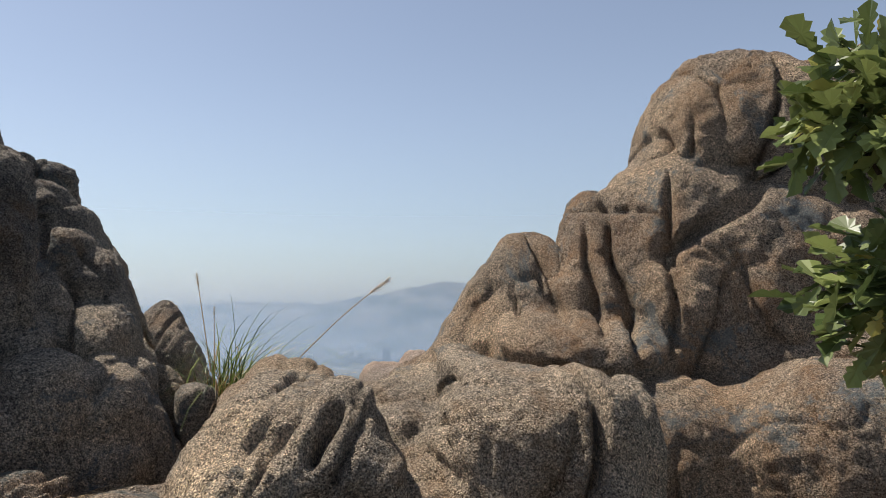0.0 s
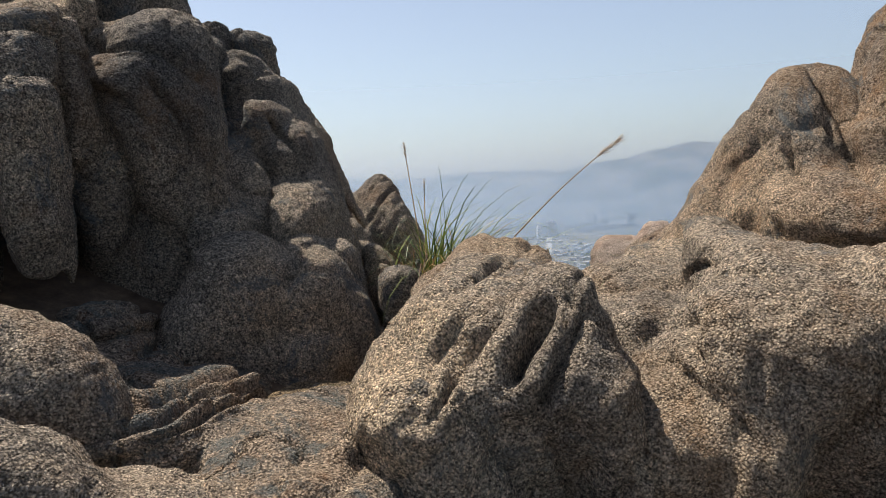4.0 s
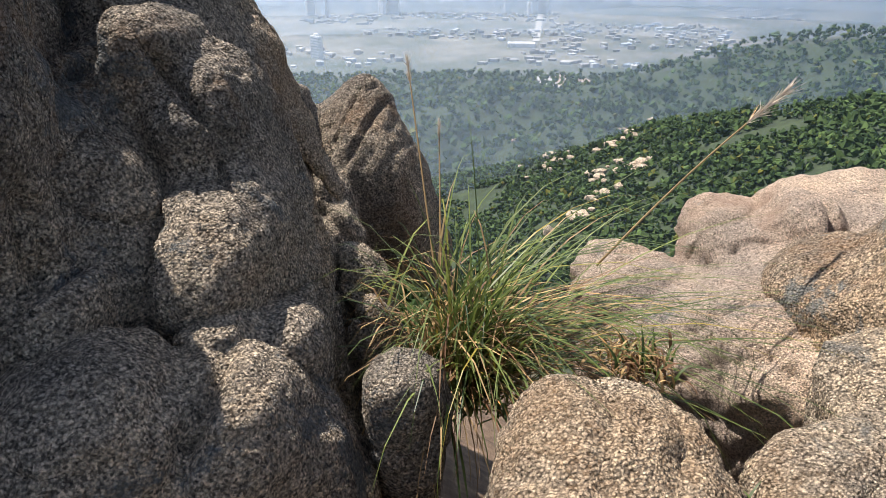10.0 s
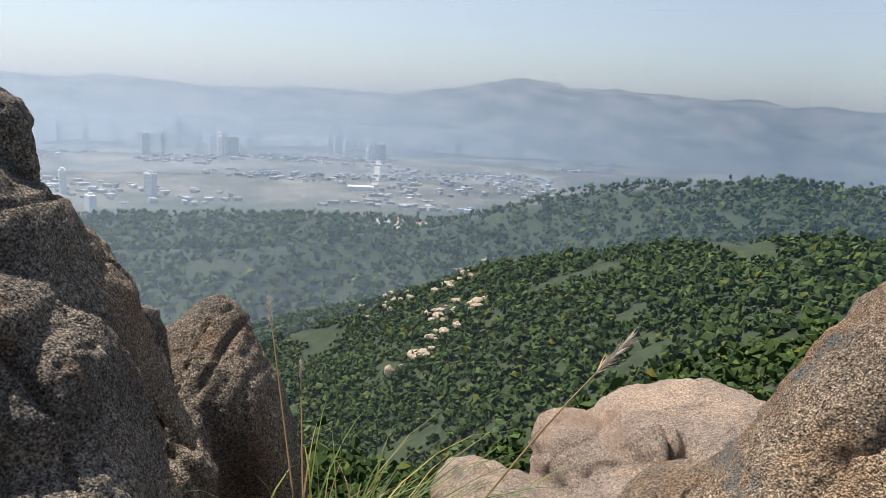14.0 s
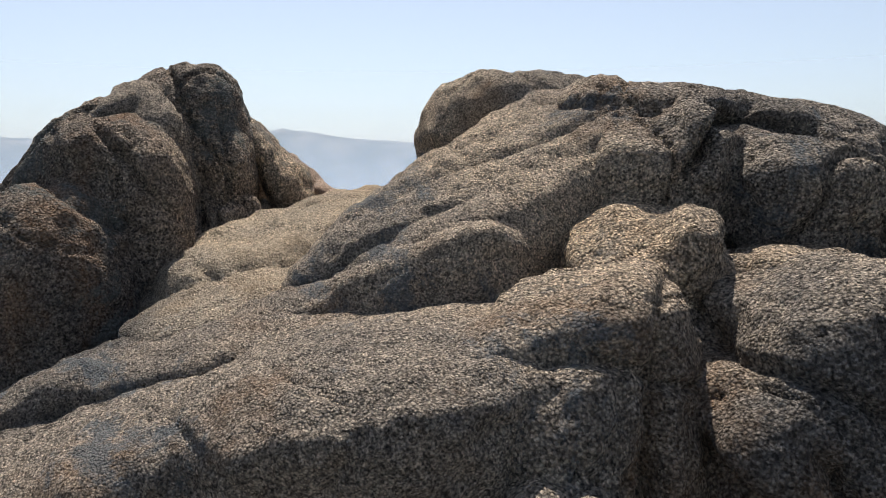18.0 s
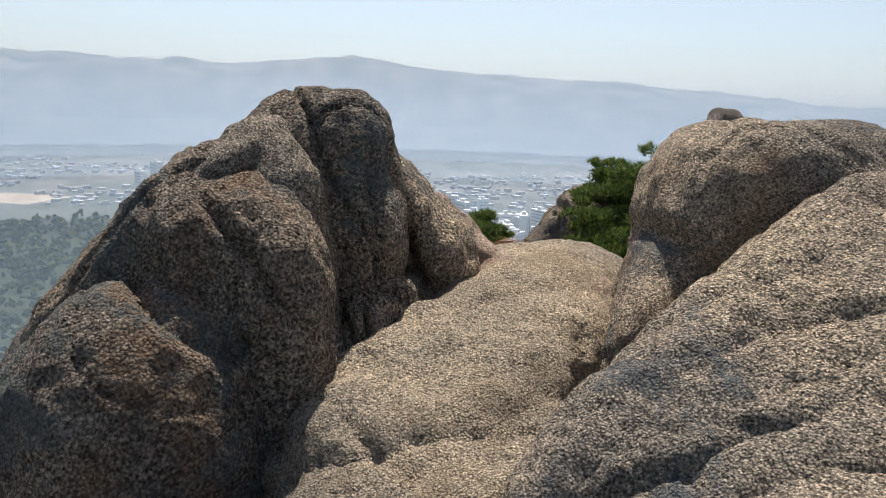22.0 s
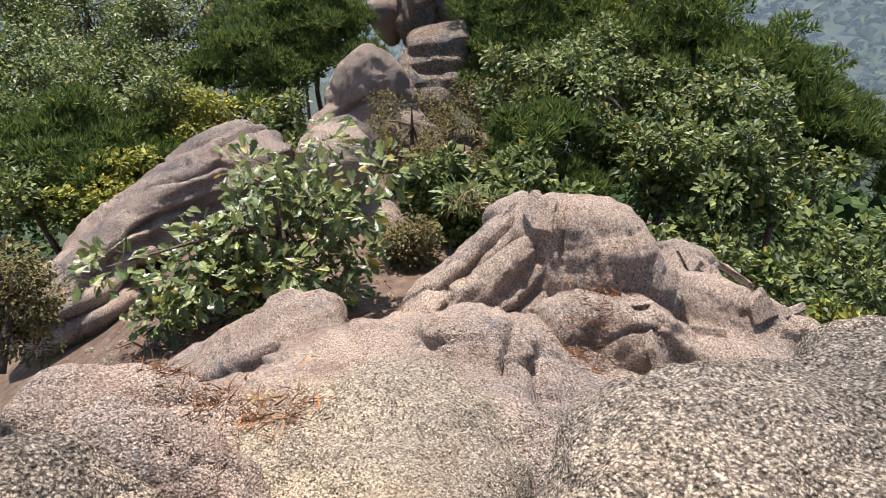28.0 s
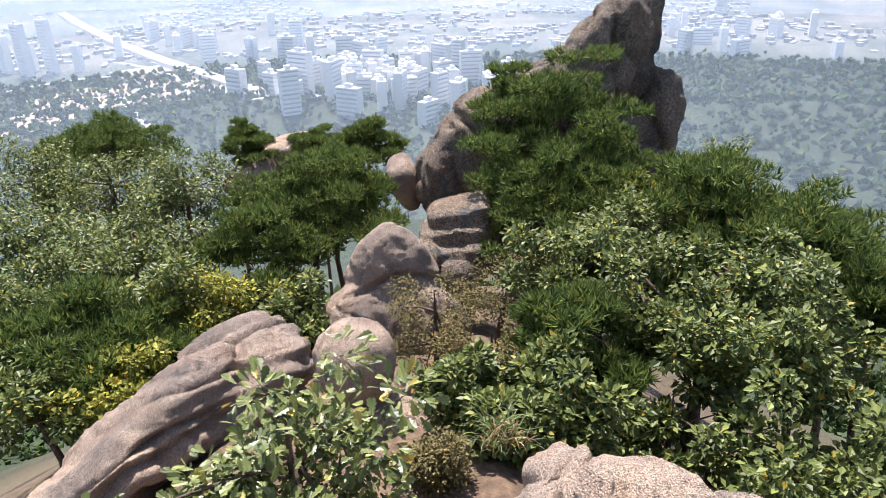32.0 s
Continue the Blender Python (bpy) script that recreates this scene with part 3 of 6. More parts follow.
r.lobe(-2.56, 6.68, 0.54, 0.15, 0.21, 0.27, 14, 0, 0, 2.3, 0.90)
r.build("leaning_stone", M_CLIFF, "small pointed granite stone leaning on the pinnacle", 0.022, 0.05, low=-2.5, seed=16)
r = Rock()
r.lobe(-2.21, 6.16, 0.63, 0.13, 0.15, 0.21, 14, 20, 0, 1.8, 0.90)
r.lobe(-2.04, 5.90, 0.47, 0.13, 0.17, 0.26, 14, 10, 0, 2, 0.90)
r.build("wedged_stone", M_CLIFF, "wedged grey stones at the foot of the cliff", 0.022, 0.04, low=-1.5, seed=17)
r = Rock()
r.lobe(-2.28, 5.13, 0.92, 0.15, 0.19, 0.11, 14, 0, 0, 2.3, 0.90)
r.lobe(-2.11, 5.30, 0.84, 0.14, 0.19, 0.13, 14, 0, 0, 2.3, 0.90)
r.lobe(-1.70, 5.38, 0.68, 0.14, 0.15, 0.08, 14, 0, 0, 2.3, 0.90)
r.build("foot_stone", M_CLIFF, "low dark stones between dome and cliff", 0.022, 0.04, low=-1.0, seed=18)

r = Rock()  # rounded rocks at the left of the start
r.lobe(-2.71, 3.22, 0.10, 0.58, 0.34, 0.79, 10, -12, 0, 2.2, 0.90)
r.lobe(-2.19, 2.74, 0.06, 0.44, 0.30, 0.57, 10, -8, 0, 2.2, 0.90)
r.lobe(-1.9, 2.9, -0.15, 0.55, 0.6, 0.5)
r.lobe(-2.5, 2.6, 0.1, 0.5, 0.45, 0.55)
r.lobe(-3.1, 2.7, 0.4, 0.5, 0.45, 0.6)
r.lobe(-3.55, 2.92, 0.65, 0.4, 0.4, 0.55)
r.build("rounded_ledge_rock", M_CLIFF, "rounded brown granite ledges beside the start", 0.029, 0.06, low=-0.6, seed=20)

r = Rock()  # trodden rock floor
r.lobe(-1.59, 3.35, -0.08, 0.60, 0.60, 0.16, 10, -6, 0, 2.6, 0.90)
r.lobe(-2.08, 3.75, 0.21, 0.49, 0.45, 0.09, 10, -4, 0, 2.6, 0.90)
r.lobe(-2.26, 3.98, 0.24, 0.34, 0.38, 0.09, 13, -8, 0, 3, 0.90)
r.lobe(-1.94, 3.82, 0.24, 0.33, 0.38, 0.08, 13, -10, 0, 3, 0.90)
r.lobe(-1.57, 3.98, 0.21, 0.26, 0.38, 0.09, 13, -18, 0, 3, 0.30)
r.lobe(-2.42, 4.27, 0.29, 0.30, 0.30, 0.05, 13, 0, 0, 3, 0.90)
r.lobe(-1.44, 3.80, 0.28, 0.38, 0.45, 0.10, 19, -8, 0, 2.6, 0.90)
r.lobe(-1.41, 3.48, 0.22, 0.39, 0.45, 0.10, 19, -6, 0, 2.6, 0.90)
r.lobe(-1.15, 3.35, -0.05, 0.5, 0.45, 0.28, 20, 0, 0, 2.6, 0.5)
r.groove(-1.94, 3.82, 0.49, -22, -75, 0.022, 0.090, 0.60)
r.groove(-1.63, 3.73, 0.47, -12, -69, 0.022, 0.090, 0.60)
r.groove(-1.89, 3.59, 0.46, -26, -76, 0.015, 0.075, 0.60)
r.lobe(-2.93, 4.11, 0.54, 0.26, 0.30, 0.21, 19, -3, 0, 2.4, 0.9)
r.lobe(-2.77, 3.87, 0.42, 0.38, 0.40, 0.13, 19, -7, 0, 2.4, 0.9)
r.lobe(-2.29, 3.76, 0.35, 0.47, 0.40, 0.12, 19, 1, 0, 2.4, 0.9)
r.lobe(-2.28, 3.50, 0.37, 0.47, 0.40, 0.13, 19, -3, 0, 2.4, 0.9)
r.joints(-16, -72, 0.14, 0.02, 0.04)
r.build("floor_rock", M_RUST, "trodden uneven granite floor with grit", 0.025, 0.06, low=-0.8, seed=22, wrinkle=1.6)

r = Rock()
r.lobe(-1.71, 4.19, 0.25, 0.27, 0.30, 0.04, 13, 0, 0, 2.6, 0.90)
r.build("grit_patch", M_GRIT, "patch of coarse brown grit in a rock hollow", 0.022, 0.04, rough=0.3, low=-0.8, seed=23, category="grit", wrinkle=0.0)

# ---- the great cliff and the slabs above it ----
rock = tagged(new("cliff_rock"), "massive grey granite cliff of bulging rounded lobes", "rock")
r = Rock()  # hump in the middle of the cliff
r.lobe(-3.48, 4.21, 2.00, 0.25, 0.46, 0.33, 46, 1, 18, 2.3, 1.0)
r.lobe(-3.45, 4.44, 2.26, 0.17, 0.36, 0.14, 46, 1, 0, 2.2, 0.9)
r.lobe(-3.48, 4.33, 2.18, 0.21, 0.36, 0.14, 46, 21, 0, 2.3, 0.9)
r.lobe(-3.48, 4.55, 2.08, 0.15, 0.36, 0.19, 46, -29, 0, 2.3, 0.9)
r.lobe(-3.58, 4.04, 2.11, 0.18, 0.36, 0.13, 46, 13, 0, 2.3, 0.9)
r.lobe(-3.58, 3.89, 1.74, 0.19, 0.40, 0.22, 46, 1, 0, 2.6, 1.2)
r.groove(-3.21, 4.30, 1.84, -135, 4, 0.03, 0.12, 0.5)
r.groove(-3.39, 3.70, 1.95, -135, 1, 0.022, 0.06, 0.4)
r.build("buttress", M_CLIFF, "rounded buttress", 0.023, 0.08, low=-0.6, seed=130, parent=rock, rough=0.5, wrinkle=0.7)
r = Rock()
r.lobe(-3.09, 4.96, 1.95, 0.34, 0.50, 0.45, 46, 1, -16, 2.3, 0.7)
r.lobe(-3.15, 5.15, 0.75, 0.70, 0.48, 1.0, 25, 0, -6, 2.4, 1.2)
r.lobe(-3.10, 4.67, 1.90, 0.21, 0.34, 0.21, 46, 16, 0, 2.5, 0.9)
r.lobe(-3.09, 4.99, 2.23, 0.28, 0.40, 0.17, 46, 1, 0, 2.3, 0.9)
r.lobe(-3.30, 4.74, 2.08, 0.21, 0.30, 0.08, 46, 33, 0, 2.2, 0.9)
r.lobe(-2.91, 4.98, 1.66, 0.17, 0.34, 0.24, 46, 1, 0, 2.5, 0.9)
r.lobe(-3.48, 4.73, 1.64, 0.24, 0.45, 0.44, 46, 1, -14, 2.3, 0.8)
r.lobe(-3.49, 4.63, 1.96, 0.22, 0.42, 0.24, 46, 1, 12, 2.3, 0.9)
r.lobe(-3.55, 4.98, 2.24, 0.28, 0.42, 0.11, 46, 1, 0, 2.3, 0.8)
r.lobe(-3.53, 4.85, 2.06, 0.25, 0.40, 0.16, 46, 1, 18, 2.2, 1.0)
r.lobe(-3.40, 5.01, 2.25, 0.22, 0.40, 0.09, 46, 11, 0, 2.3, 0.9)
r.lobe(-3.21, 5.28, 1.68, 0.22, 0.45, 0.54, 15, -1, -14, 2.3, 0.8)
r.lobe(-3.13, 5.04, 0.92, 0.27, 0.40, 0.39, 15, -1, 0, 2.4, 0.9)
r.groove(-3.03, 4.47, 1.78, 54, 45, 0.03, 0.09, 0.25)
r.groove(-2.82, 4.66, 1.72, 51, 30, 0.02, 0.07, 0.22)
r.build("bulge", M_CLIFF, "smooth overhanging bulge", 0.023, 0.08, low=-0.6, seed=30, parent=rock, rough=0.5, wrinkle=0.7)
r = Rock()
r.lobe(-3.18, 3.97, 1.79, 0.18, 0.26, 0.15, 46, 1, 0, 2.5, 0.9)
r.lobe(-3.18, 4.17, 1.74, 0.06, 0.20, 0.11, 46, 1, 0, 2.3, 0.9)
r.build("knob", M_CLIFF, "low pitted knob", 0.022, 0.05, low=0.2, seed=131, parent=rock)
r = Rock()
r.lobe(-4.06, 5.12, 2.72, 0.30, 0.45, 0.23, 46, 5, 18, 2.4, 0.9)
r.lobe(-4.03, 4.94, 2.64, 0.16, 0.30, 0.18, 46, 1, 0, 2.5, 0.9)
r.lobe(-3.90, 5.21, 2.74, 0.14, 0.35, 0.24, 46, -5, 0, 2.5, 0.9)
r.lobe(-3.64, 5.50, 2.62, 0.30, 0.45, 0.26, 46, 1, 16, 2.6, 0.9)
r.lobe(-3.42, 5.58, 2.48, 0.09, 0.30, 0.19, 46, 9, 0, 2.5, 0.9)
r.lobe(-4.19, 5.43, 2.88, 0.50, 0.50, 0.15, 46, -6, 0, 2.4, 0.9)
r.lobe(-3.80, 5.70, 2.82, 0.33, 0.45, 0.12, 46, -13, 0, 2.4, 0.9)
r.lobe(-4.36, 5.07, 2.93, 0.16, 0.30, 0.14, 46, 21, 0, 2.1, 0.9)
r.groove(-3.65, 5.13, 2.78, -138, 21, 0.03, 0.14, 0.26)
r.groove(-3.59, 5.35, 2.84, 95, 79, 0.02, 0.06, 0.3)
r.build("top_block", M_CLIFF, "squared dark top block", 0.023, 0.045, low=0.8, seed=132, parent=rock, rough=0.5, wrinkle=0.7)
r = Rock()
r.lobe(-3.68, 4.70, 2.38, 0.26, 0.34, 0.13, 46, -3, 18, 2.3, 0.9)
r.lobe(-3.55, 4.81, 2.44, 0.10, 0.26, 0.10, 46, -29, 0, 2.3, 0.9)
r.lobe(-3.40, 5.13, 2.36, 0.18, 0.30, 0.06, 46, 7, 0, 2.3, 0.9)
r.lobe(-3.58, 4.96, 2.32, 0.13, 0.25, 0.06, 46, 1, 0, 2.4, 0.9)
r.build("lump", M_WARM, "brown lump under the top block", 0.022, 0.05, low=0.8, seed=133, parent=rock, wrinkle=0.3)
r = Rock()
r.lobe(-3.33, 6.36, 2.41, 0.22, 0.26, 0.16, 46, -5, 0, 2.7, 0.5)
r.lobe(-3.23, 6.44, 2.34, 0.08, 0.22, 0.15, 46, 9, 0, 2.3, 0.5)
r.lobe(-3.45, 6.03, 2.46, 0.13, 0.28, 0.12, 46, -11, 0, 2.3, 0.5)
r.lobe(-3.36, 5.87, 2.31, 0.12, 0.28, 0.12, 46, 1, 0, 2.3, 0.9)
r.build("jutting_head", M_CLIFF, "head-like block at the corner", 0.022, 0.04, low=0.8, seed=134, parent=rock, rough=0.5, wrinkle=0.7)
r = Rock()  # knobbly corner
r.lobe(-3.20, 6.01, 2.23, 0.21, 0.28, 0.09, 46, -21, 0, 2.3, 0.9)
r.lobe(-3.17, 5.82, 2.09, 0.15, 0.30, 0.14, 46, 11, 0, 2.3, 0.9)
r.lobe(-3.00, 6.07, 1.99, 0.20, 0.36, 0.18, 15, -21, 0, 2.4, 0.9)
r.lobe(-3.15, 6.01, 2.05, 0.16, 0.36, 0.18, 15, -1, 0, 2.3, 0.9)
r.lobe(-2.82, 5.72, 1.77, 0.20, 0.34, 0.15, 15, -13, 0, 2.4, 0.9)
r.lobe(-2.93, 5.53, 1.66, 0.11, 0.30, 0.16, 15, 24, 0, 2.3, 0.9)
r.lobe(-2.63, 5.73, 1.53, 0.20, 0.36, 0.21, 15, 17, 10, 2.5, 0.9)
r.lobe(-2.48, 5.40, 1.11, 0.27, 0.42, 0.23, 15, 5, 18, 2.5, 1.2)
r.lobe(-2.72, 5.01, 0.95, 0.19, 0.40, 0.30, 15, -1, 0, 2.6, 1.0)
r.lobe(-2.86, 5.31, 1.35, 0.13, 0.32, 0.22, 15, 7, 0, 2.5, 0.9)
r.lobe(-2.38, 5.69, 1.00, 0.13, 0.34, 0.41, 15, 15, -12, 2.4, 1.0)
r.lobe(-2.86, 6.18, 1.73, 0.15, 0.34, 0.38, 15, 25, -10, 2.4, 0.9)
r.lobe(-2.27, 5.70, 0.72, 0.14, 0.32, 0.25, 15, 13, 0, 2.3, 1.0)
r.lobe(-3.00, 5.82, 1.14, 0.44, 0.42, 0.87, 15, 15, -10, 2.3, 1.4)
r.groove(-2.55, 5.00, 1.26, 21, 13, 0.028, 0.1, 0.35)
r.groove(-2.51, 5.02, 1.29, -163, -4, 0.025, 0.08, 0.3)
r.groove(-2.90, 5.37, 1.89, 20, 10, 0.05, 0.2, 0.2)
r.groove(-2.50, 5.50, 1.70, 34, 35, 0.022, 0.06, 0.25)
r.groove(-2.59, 4.81, 1.26, -174, 19, 0.025, 0.07, 0.3)
r.build("corner_buttress", M_CLIFF, "knobbly corner buttress", 0.022, 0.06, low=-1.2, seed=135, parent=rock, wrinkle=0.7)
r = Rock()
r.lobe(-2.80, 6.34, 1.75, 0.07, 0.24, 0.24, 15, 27, 0, 2.2, 0.9)
r.lobe(-2.53, 5.98, 1.30, 0.07, 0.24, 0.44, 15, 19, 0, 2.3, 0.9)
r.build("outer_rib", M_WARM, "thin brown rib along the corner", 0.022, 0.05, low=-1.2, seed=136, parent=rock)

rock = tagged(new("crest_slab_rock"), "long rounded granite slabs rising to the crest", "rock")
r = Rock()
r.lobe(-3.69, 3.63, 2.05, 0.54, 0.44, 0.16, 61, 9, 6, 2.2, 1.2)
r.lobe(-4.14, 3.04, 1.83, 0.59, 0.42, 0.14, 61, 20, 6, 2.2, 1.1)
r.lobe(-3.60, 3.92, 2.13, 0.24, 0.40, 0.09, 61, 8, 6, 2.2, 0.9)
r.lobe(-4.43, 2.59, 1.63, 0.36, 0.36, 0.18, 61, 26, 0, 2.4, 0.9)
r.joints(25, -75, 0.25, 0.014, 0.008)
r.build("slab", M_GREY, "lowest brown rounded slab", 0.022, 0.045, low=0.0, seed=33, parent=rock, wrinkle=0.25, rough=0.35)
r = Rock()
r.lobe(-4.47, 3.28, 2.03, 0.51, 0.30, 0.07, 61, 12, 6, 2.4, 0.5)
r.lobe(-4.74, 2.83, 1.86, 0.39, 0.30, 0.10, 61, 27, 0, 2.4, 0.6)
r.lobe(-4.20, 3.85, 2.15, 0.41, 0.36, 0.07, 61, 6, 6, 2.4, 0.5)
r.lobe(-4.91, 2.45, 1.63, 0.37, 0.30, 0.12, 61, 30, 0, 2.4, 0.6)
r.build("slab", M_GREY, "narrow rolled slab", 0.022, 0.045, low=0.0, seed=233, parent=rock, wrinkle=0.25, rough=0.35)
r = Rock()  # ramp that rises from the saddle to the crest
r.lobe(-4.26, 4.55, 2.44, 0.98, 0.39, 0.30, 96, 29, 10, 2.8, 0.9)
r.lobe(-4.515, 4.42, 2.60, 0.90, 0.16, 0.16, 96, 28, 0, 2.3, 0.6)
r.lobe(-4.33, 5.02, 2.85, 0.26, 0.34, 0.14, 61, 20, 6, 2.2, 0.7)
r.joints(-9, -15, 0.19, 0.018, 0.022)
r.build("slab", M_GREY, "long lit ramp worn into parallel ribs", 0.022, 0.06, low=0.0, seed=236, parent=rock, rough=0.35, wrinkle=0.25)
r = Rock()
r.lobe(-4.25, 4.14, 2.42, 0.44, 0.14, 0.13, 65, 21, 0, 2.3, 0.4)
r.lobe(-4.12, 4.48, 2.53, 0.18, 0.14, 0.13, 65, 12, 0, 2.3, 0.5)
r.joints(-9, -15, 0.14, 0.014, 0.012)
r.build("slab", M_GREY, "upper rolled rib with a rounded nose", 0.022, 0.045, low=0.0, seed=235, parent=rock, rough=0.35, wrinkle=0.3)
r = Rock()
r.lobe(-4.08, 3.96, 2.26, 0.42, 0.15, 0.14, 60, 24, 0, 2.3, 0.4)
r.lobe(-3.95, 4.20, 2.36, 0.17, 0.15, 0.14, 60, 10, 0, 2.3, 0.6)
r.lobe(-4.42, 3.62, 2.10, 0.36, 0.26, 0.12, 61, 18, 6, 2.3, 0.4)
r.joints(-9, -15, 0.14, 0.014, 0.012)
r.build("slab", M_GREY, "lower rolled rib with a rounded nose", 0.022, 0.045, low=0.0, seed=234, parent=rock, rough=0.35, wrinkle=0.3)

rock = tagged(new("ribbed_tower_rock"), "dark granite tower of upright ribs with rusty tops", "rock")
r = Rock()
r.lobe(-5.44, 2.91, 2.07, 0.38, 0.45, 0.54, 70, 4, -10, 2.5, 1.0)
r.lobe(-5.70, 2.51, 1.97, 0.25, 0.42, 0.66, 70, -38, 0, 2.4, 1.0)
r.lobe(-5.60, 2.35, 1.70, 0.53, 0.45, 0.31, 70, -0, 0, 2.4, 1.0)
r.lobe(-5.39, 3.08, 2.17, 0.18, 0.35, 0.37, 70, 18, 0, 2.4, 1.0)
r.build("rib", M_RUST, "lowest rib with a rusty top", 0.024, 0.05, low=0.0, seed=36, parent=rock, rough=0.5, wrinkle=0.7)
r = Rock()
r.lobe(-5.70, 3.22, 2.54, 0.33, 0.40, 0.41, 70, 6, -16, 2.3, 1.0)
r.lobe(-5.51, 3.36, 2.49, 0.19, 0.32, 0.38, 70, 10, 0, 2.5, 1.0)
r.lobe(-5.95, 2.94, 2.60, 0.18, 0.40, 0.52, 70, -38, 0, 2.4, 0.9)
r.lobe(-5.61, 3.18, 2.74, 0.25, 0.30, 0.16, 70, -8, 0, 2.3, 0.9)
r.groove(-5.35, 3.22, 2.67, 80, 44, 0.02, 0.06, 0.3)
r.build("rib", M_RUST, "broad rounded rib", 0.024, 0.045, low=0.5, seed=136, parent=rock, rough=0.5, wrinkle=0.7)
r = Rock()
r.lobe(-5.79, 3.45, 2.73, 0.17, 0.28, 0.33, 70, 8, 0, 2.3, 1.0)
r.lobe(-5.94, 3.24, 2.90, 0.09, 0.32, 0.30, 70, -46, 0, 2.3, 0.9)
r.build("rib", M_GREY, "slender arched rib", 0.024, 0.04, low=0.5, seed=137, parent=rock, wrinkle=0.3)
r = Rock()
r.lobe(-5.95, 3.68, 2.82, 0.25, 0.34, 0.41, 70, 2, -8, 2.6, 1.2)
r.lobe(-6.19, 3.43, 2.99, 0.12, 0.32, 0.35, 70, -50, 0, 2.3, 0.9)
r.lobe(-5.79, 3.76, 2.61, 0.14, 0.28, 0.30, 70, -0, 0, 2.4, 1.0)
r.groove(-5.49, 3.63, 2.78, -112, 8, 0.018, 0.05, 0.35)
r.build("rib", M_RUST, "tallest rib", 0.024, 0.04, low=0.5, seed=138, parent=rock, rough=0.5, wrinkle=0.7)
r = Rock()
r.lobe(-5.96, 4.06, 2.67, 0.08, 0.24, 0.31, 70, 34, 0, 2.3, 0.8)
r.lobe(-5.91, 4.12, 2.57, 0.12, 0.24, 0.13, 70, 30, 0, 2.2, 0.6)
r.build("rib", M_WARM, "brown outer rib", 0.024, 0.04, low=0.5, seed=139, parent=rock)
r = Rock()
r.lobe(-5.52, 3.66, 2.40, 0.11, 0.20, 0.13, 70, 10, 0, 2.2, 0.5)
r.lobe(-5.61, 3.75, 2.46, 0.11, 0.20, 0.08, 70, 20, 0, 2.2, 0.5)
r.build("foot_knob", M_RUST, "crumbling knobs in the gutter", 0.022, 0.04, low=0.5, seed=140, parent=rock, wrinkle=1.0)
r = Rock()
r.lobe(-6.47, 4.34, 2.39, 0.47, 0.21, 0.09, 56, -22, 0, 2.4, 0.30)
r.lobe(-6.17, 4.28, 2.63, 0.28, 0.12, 0.06, 54, -38, 0, 2.3, 0.30)
r.lobe(-5.91, 4.40, 2.51, 0.14, 0.11, 0.05, 54, -20, 0, 2.3, 0.30)
r.build("rail_rock", M_PALE, "narrow granite rib below the tower", 0.022, 0.06, seed=38, wrinkle=0.4)

r = Rock()  # flat saddle
r.lobe(-5.63, 4.15, 2.26, 0.53, 0.68, 0.19, 59, 0, 0, 3, 0.90)
r.lobe(-5.76, 4.53, 2.28, 0.38, 0.75, 0.25, 59, 0, 0, 3, 0.90)
r.lobe(-5.27, 3.83, 2.14, 0.45, 0.52, 0.16, 59, 0, 0, 3, 0.90)
r.lobe(-6.03, 4.79, 2.38, 0.29, 0.45, 0.09, 59, 0, 0, 2.4, 0.90)
r.lobe(-5.95, 4.02, 2.33, 0.18, 0.38, 0.16, 59, -20, 0, 2.3, 0.90)
r.lobe(-4.93, 3.74, 2.18, 0.37, 0.38, 0.07, 69, 8, 0, 2.3, 0.90)
r.lobe(-4.72, 3.41, 2.05, 0.33, 0.30, 0.13, 69, 8, 0, 2.3, 0.90)
r.lobe(-5.82, 4.55, 2.22, 0.47, 0.68, 0.27, 54, 5, 0, 3, 0.90)
r.lobe(-6.02, 4.71, 2.31, 0.44, 0.45, 0.10, 56, 0, 0, 2.3, 0.90)
r.groove(-5.61, 3.93, 2.51, 38, -33, 0.022, 0.060, 0.75)
r.groove(-5.24, 3.86, 2.51, 14, -71, 0.015, 0.030, 0.45)
r.groove(-5.59, 3.87, 2.52, 47, -40, 0.015, 0.060, 0.52)
r.joints(21, -52, 0.35, 0.014, 0.018)
r.lobe(-4.3, 3.85, 1.25, 0.55, 0.5, 0.35, 0, 0, 0, 2.4, 0.5)
r.lobe(-4.75, 4.1, 1.5, 0.5, 0.45, 0.4, 0, 0, 0, 2.4, 0.6)
r.lobe(-5.19, 3.59, 2.14, 0.50, 0.34, 0.14, 61, 22, 6, 2.3, 0.7)
r.lobe(-4.78, 3.66, 2.06, 0.29, 0.32, 0.10, 61, 8, 0, 2.3, 0.6)
r.build("saddle_slab", M_TAN, "flat pale granite saddle worn smooth between two rocks", 0.029, 0.08, low=1.0, seed=40, wrinkle=0.35)

r = Rock()  # round boulder
r.lobe(-5.11, 5.06, 2.88, 0.40, 0.45, 0.29, 58, -1, 0, 2.4, 0.9)
r.lobe(-5.01, 5.46, 2.92, 0.30, 0.42, 0.23, 58, -9, 0, 2.4, 0.9)
r.lobe(-5.18, 4.77, 2.69, 0.17, 0.32, 0.29, 58, -11, 0, 2.4, 0.9)
r.lobe(-5.02, 4.48, 2.46, 0.11, 0.24, 0.19, 58, -17, 0, 2.3, 0.7)
r.groove(-4.96, 4.56, 2.76, 83, 54, 0.03, 0.06, 0.25)
r.groove(-4.88, 5.09, 3.11, 68, 31, 0.03, 0.06, 0.25)
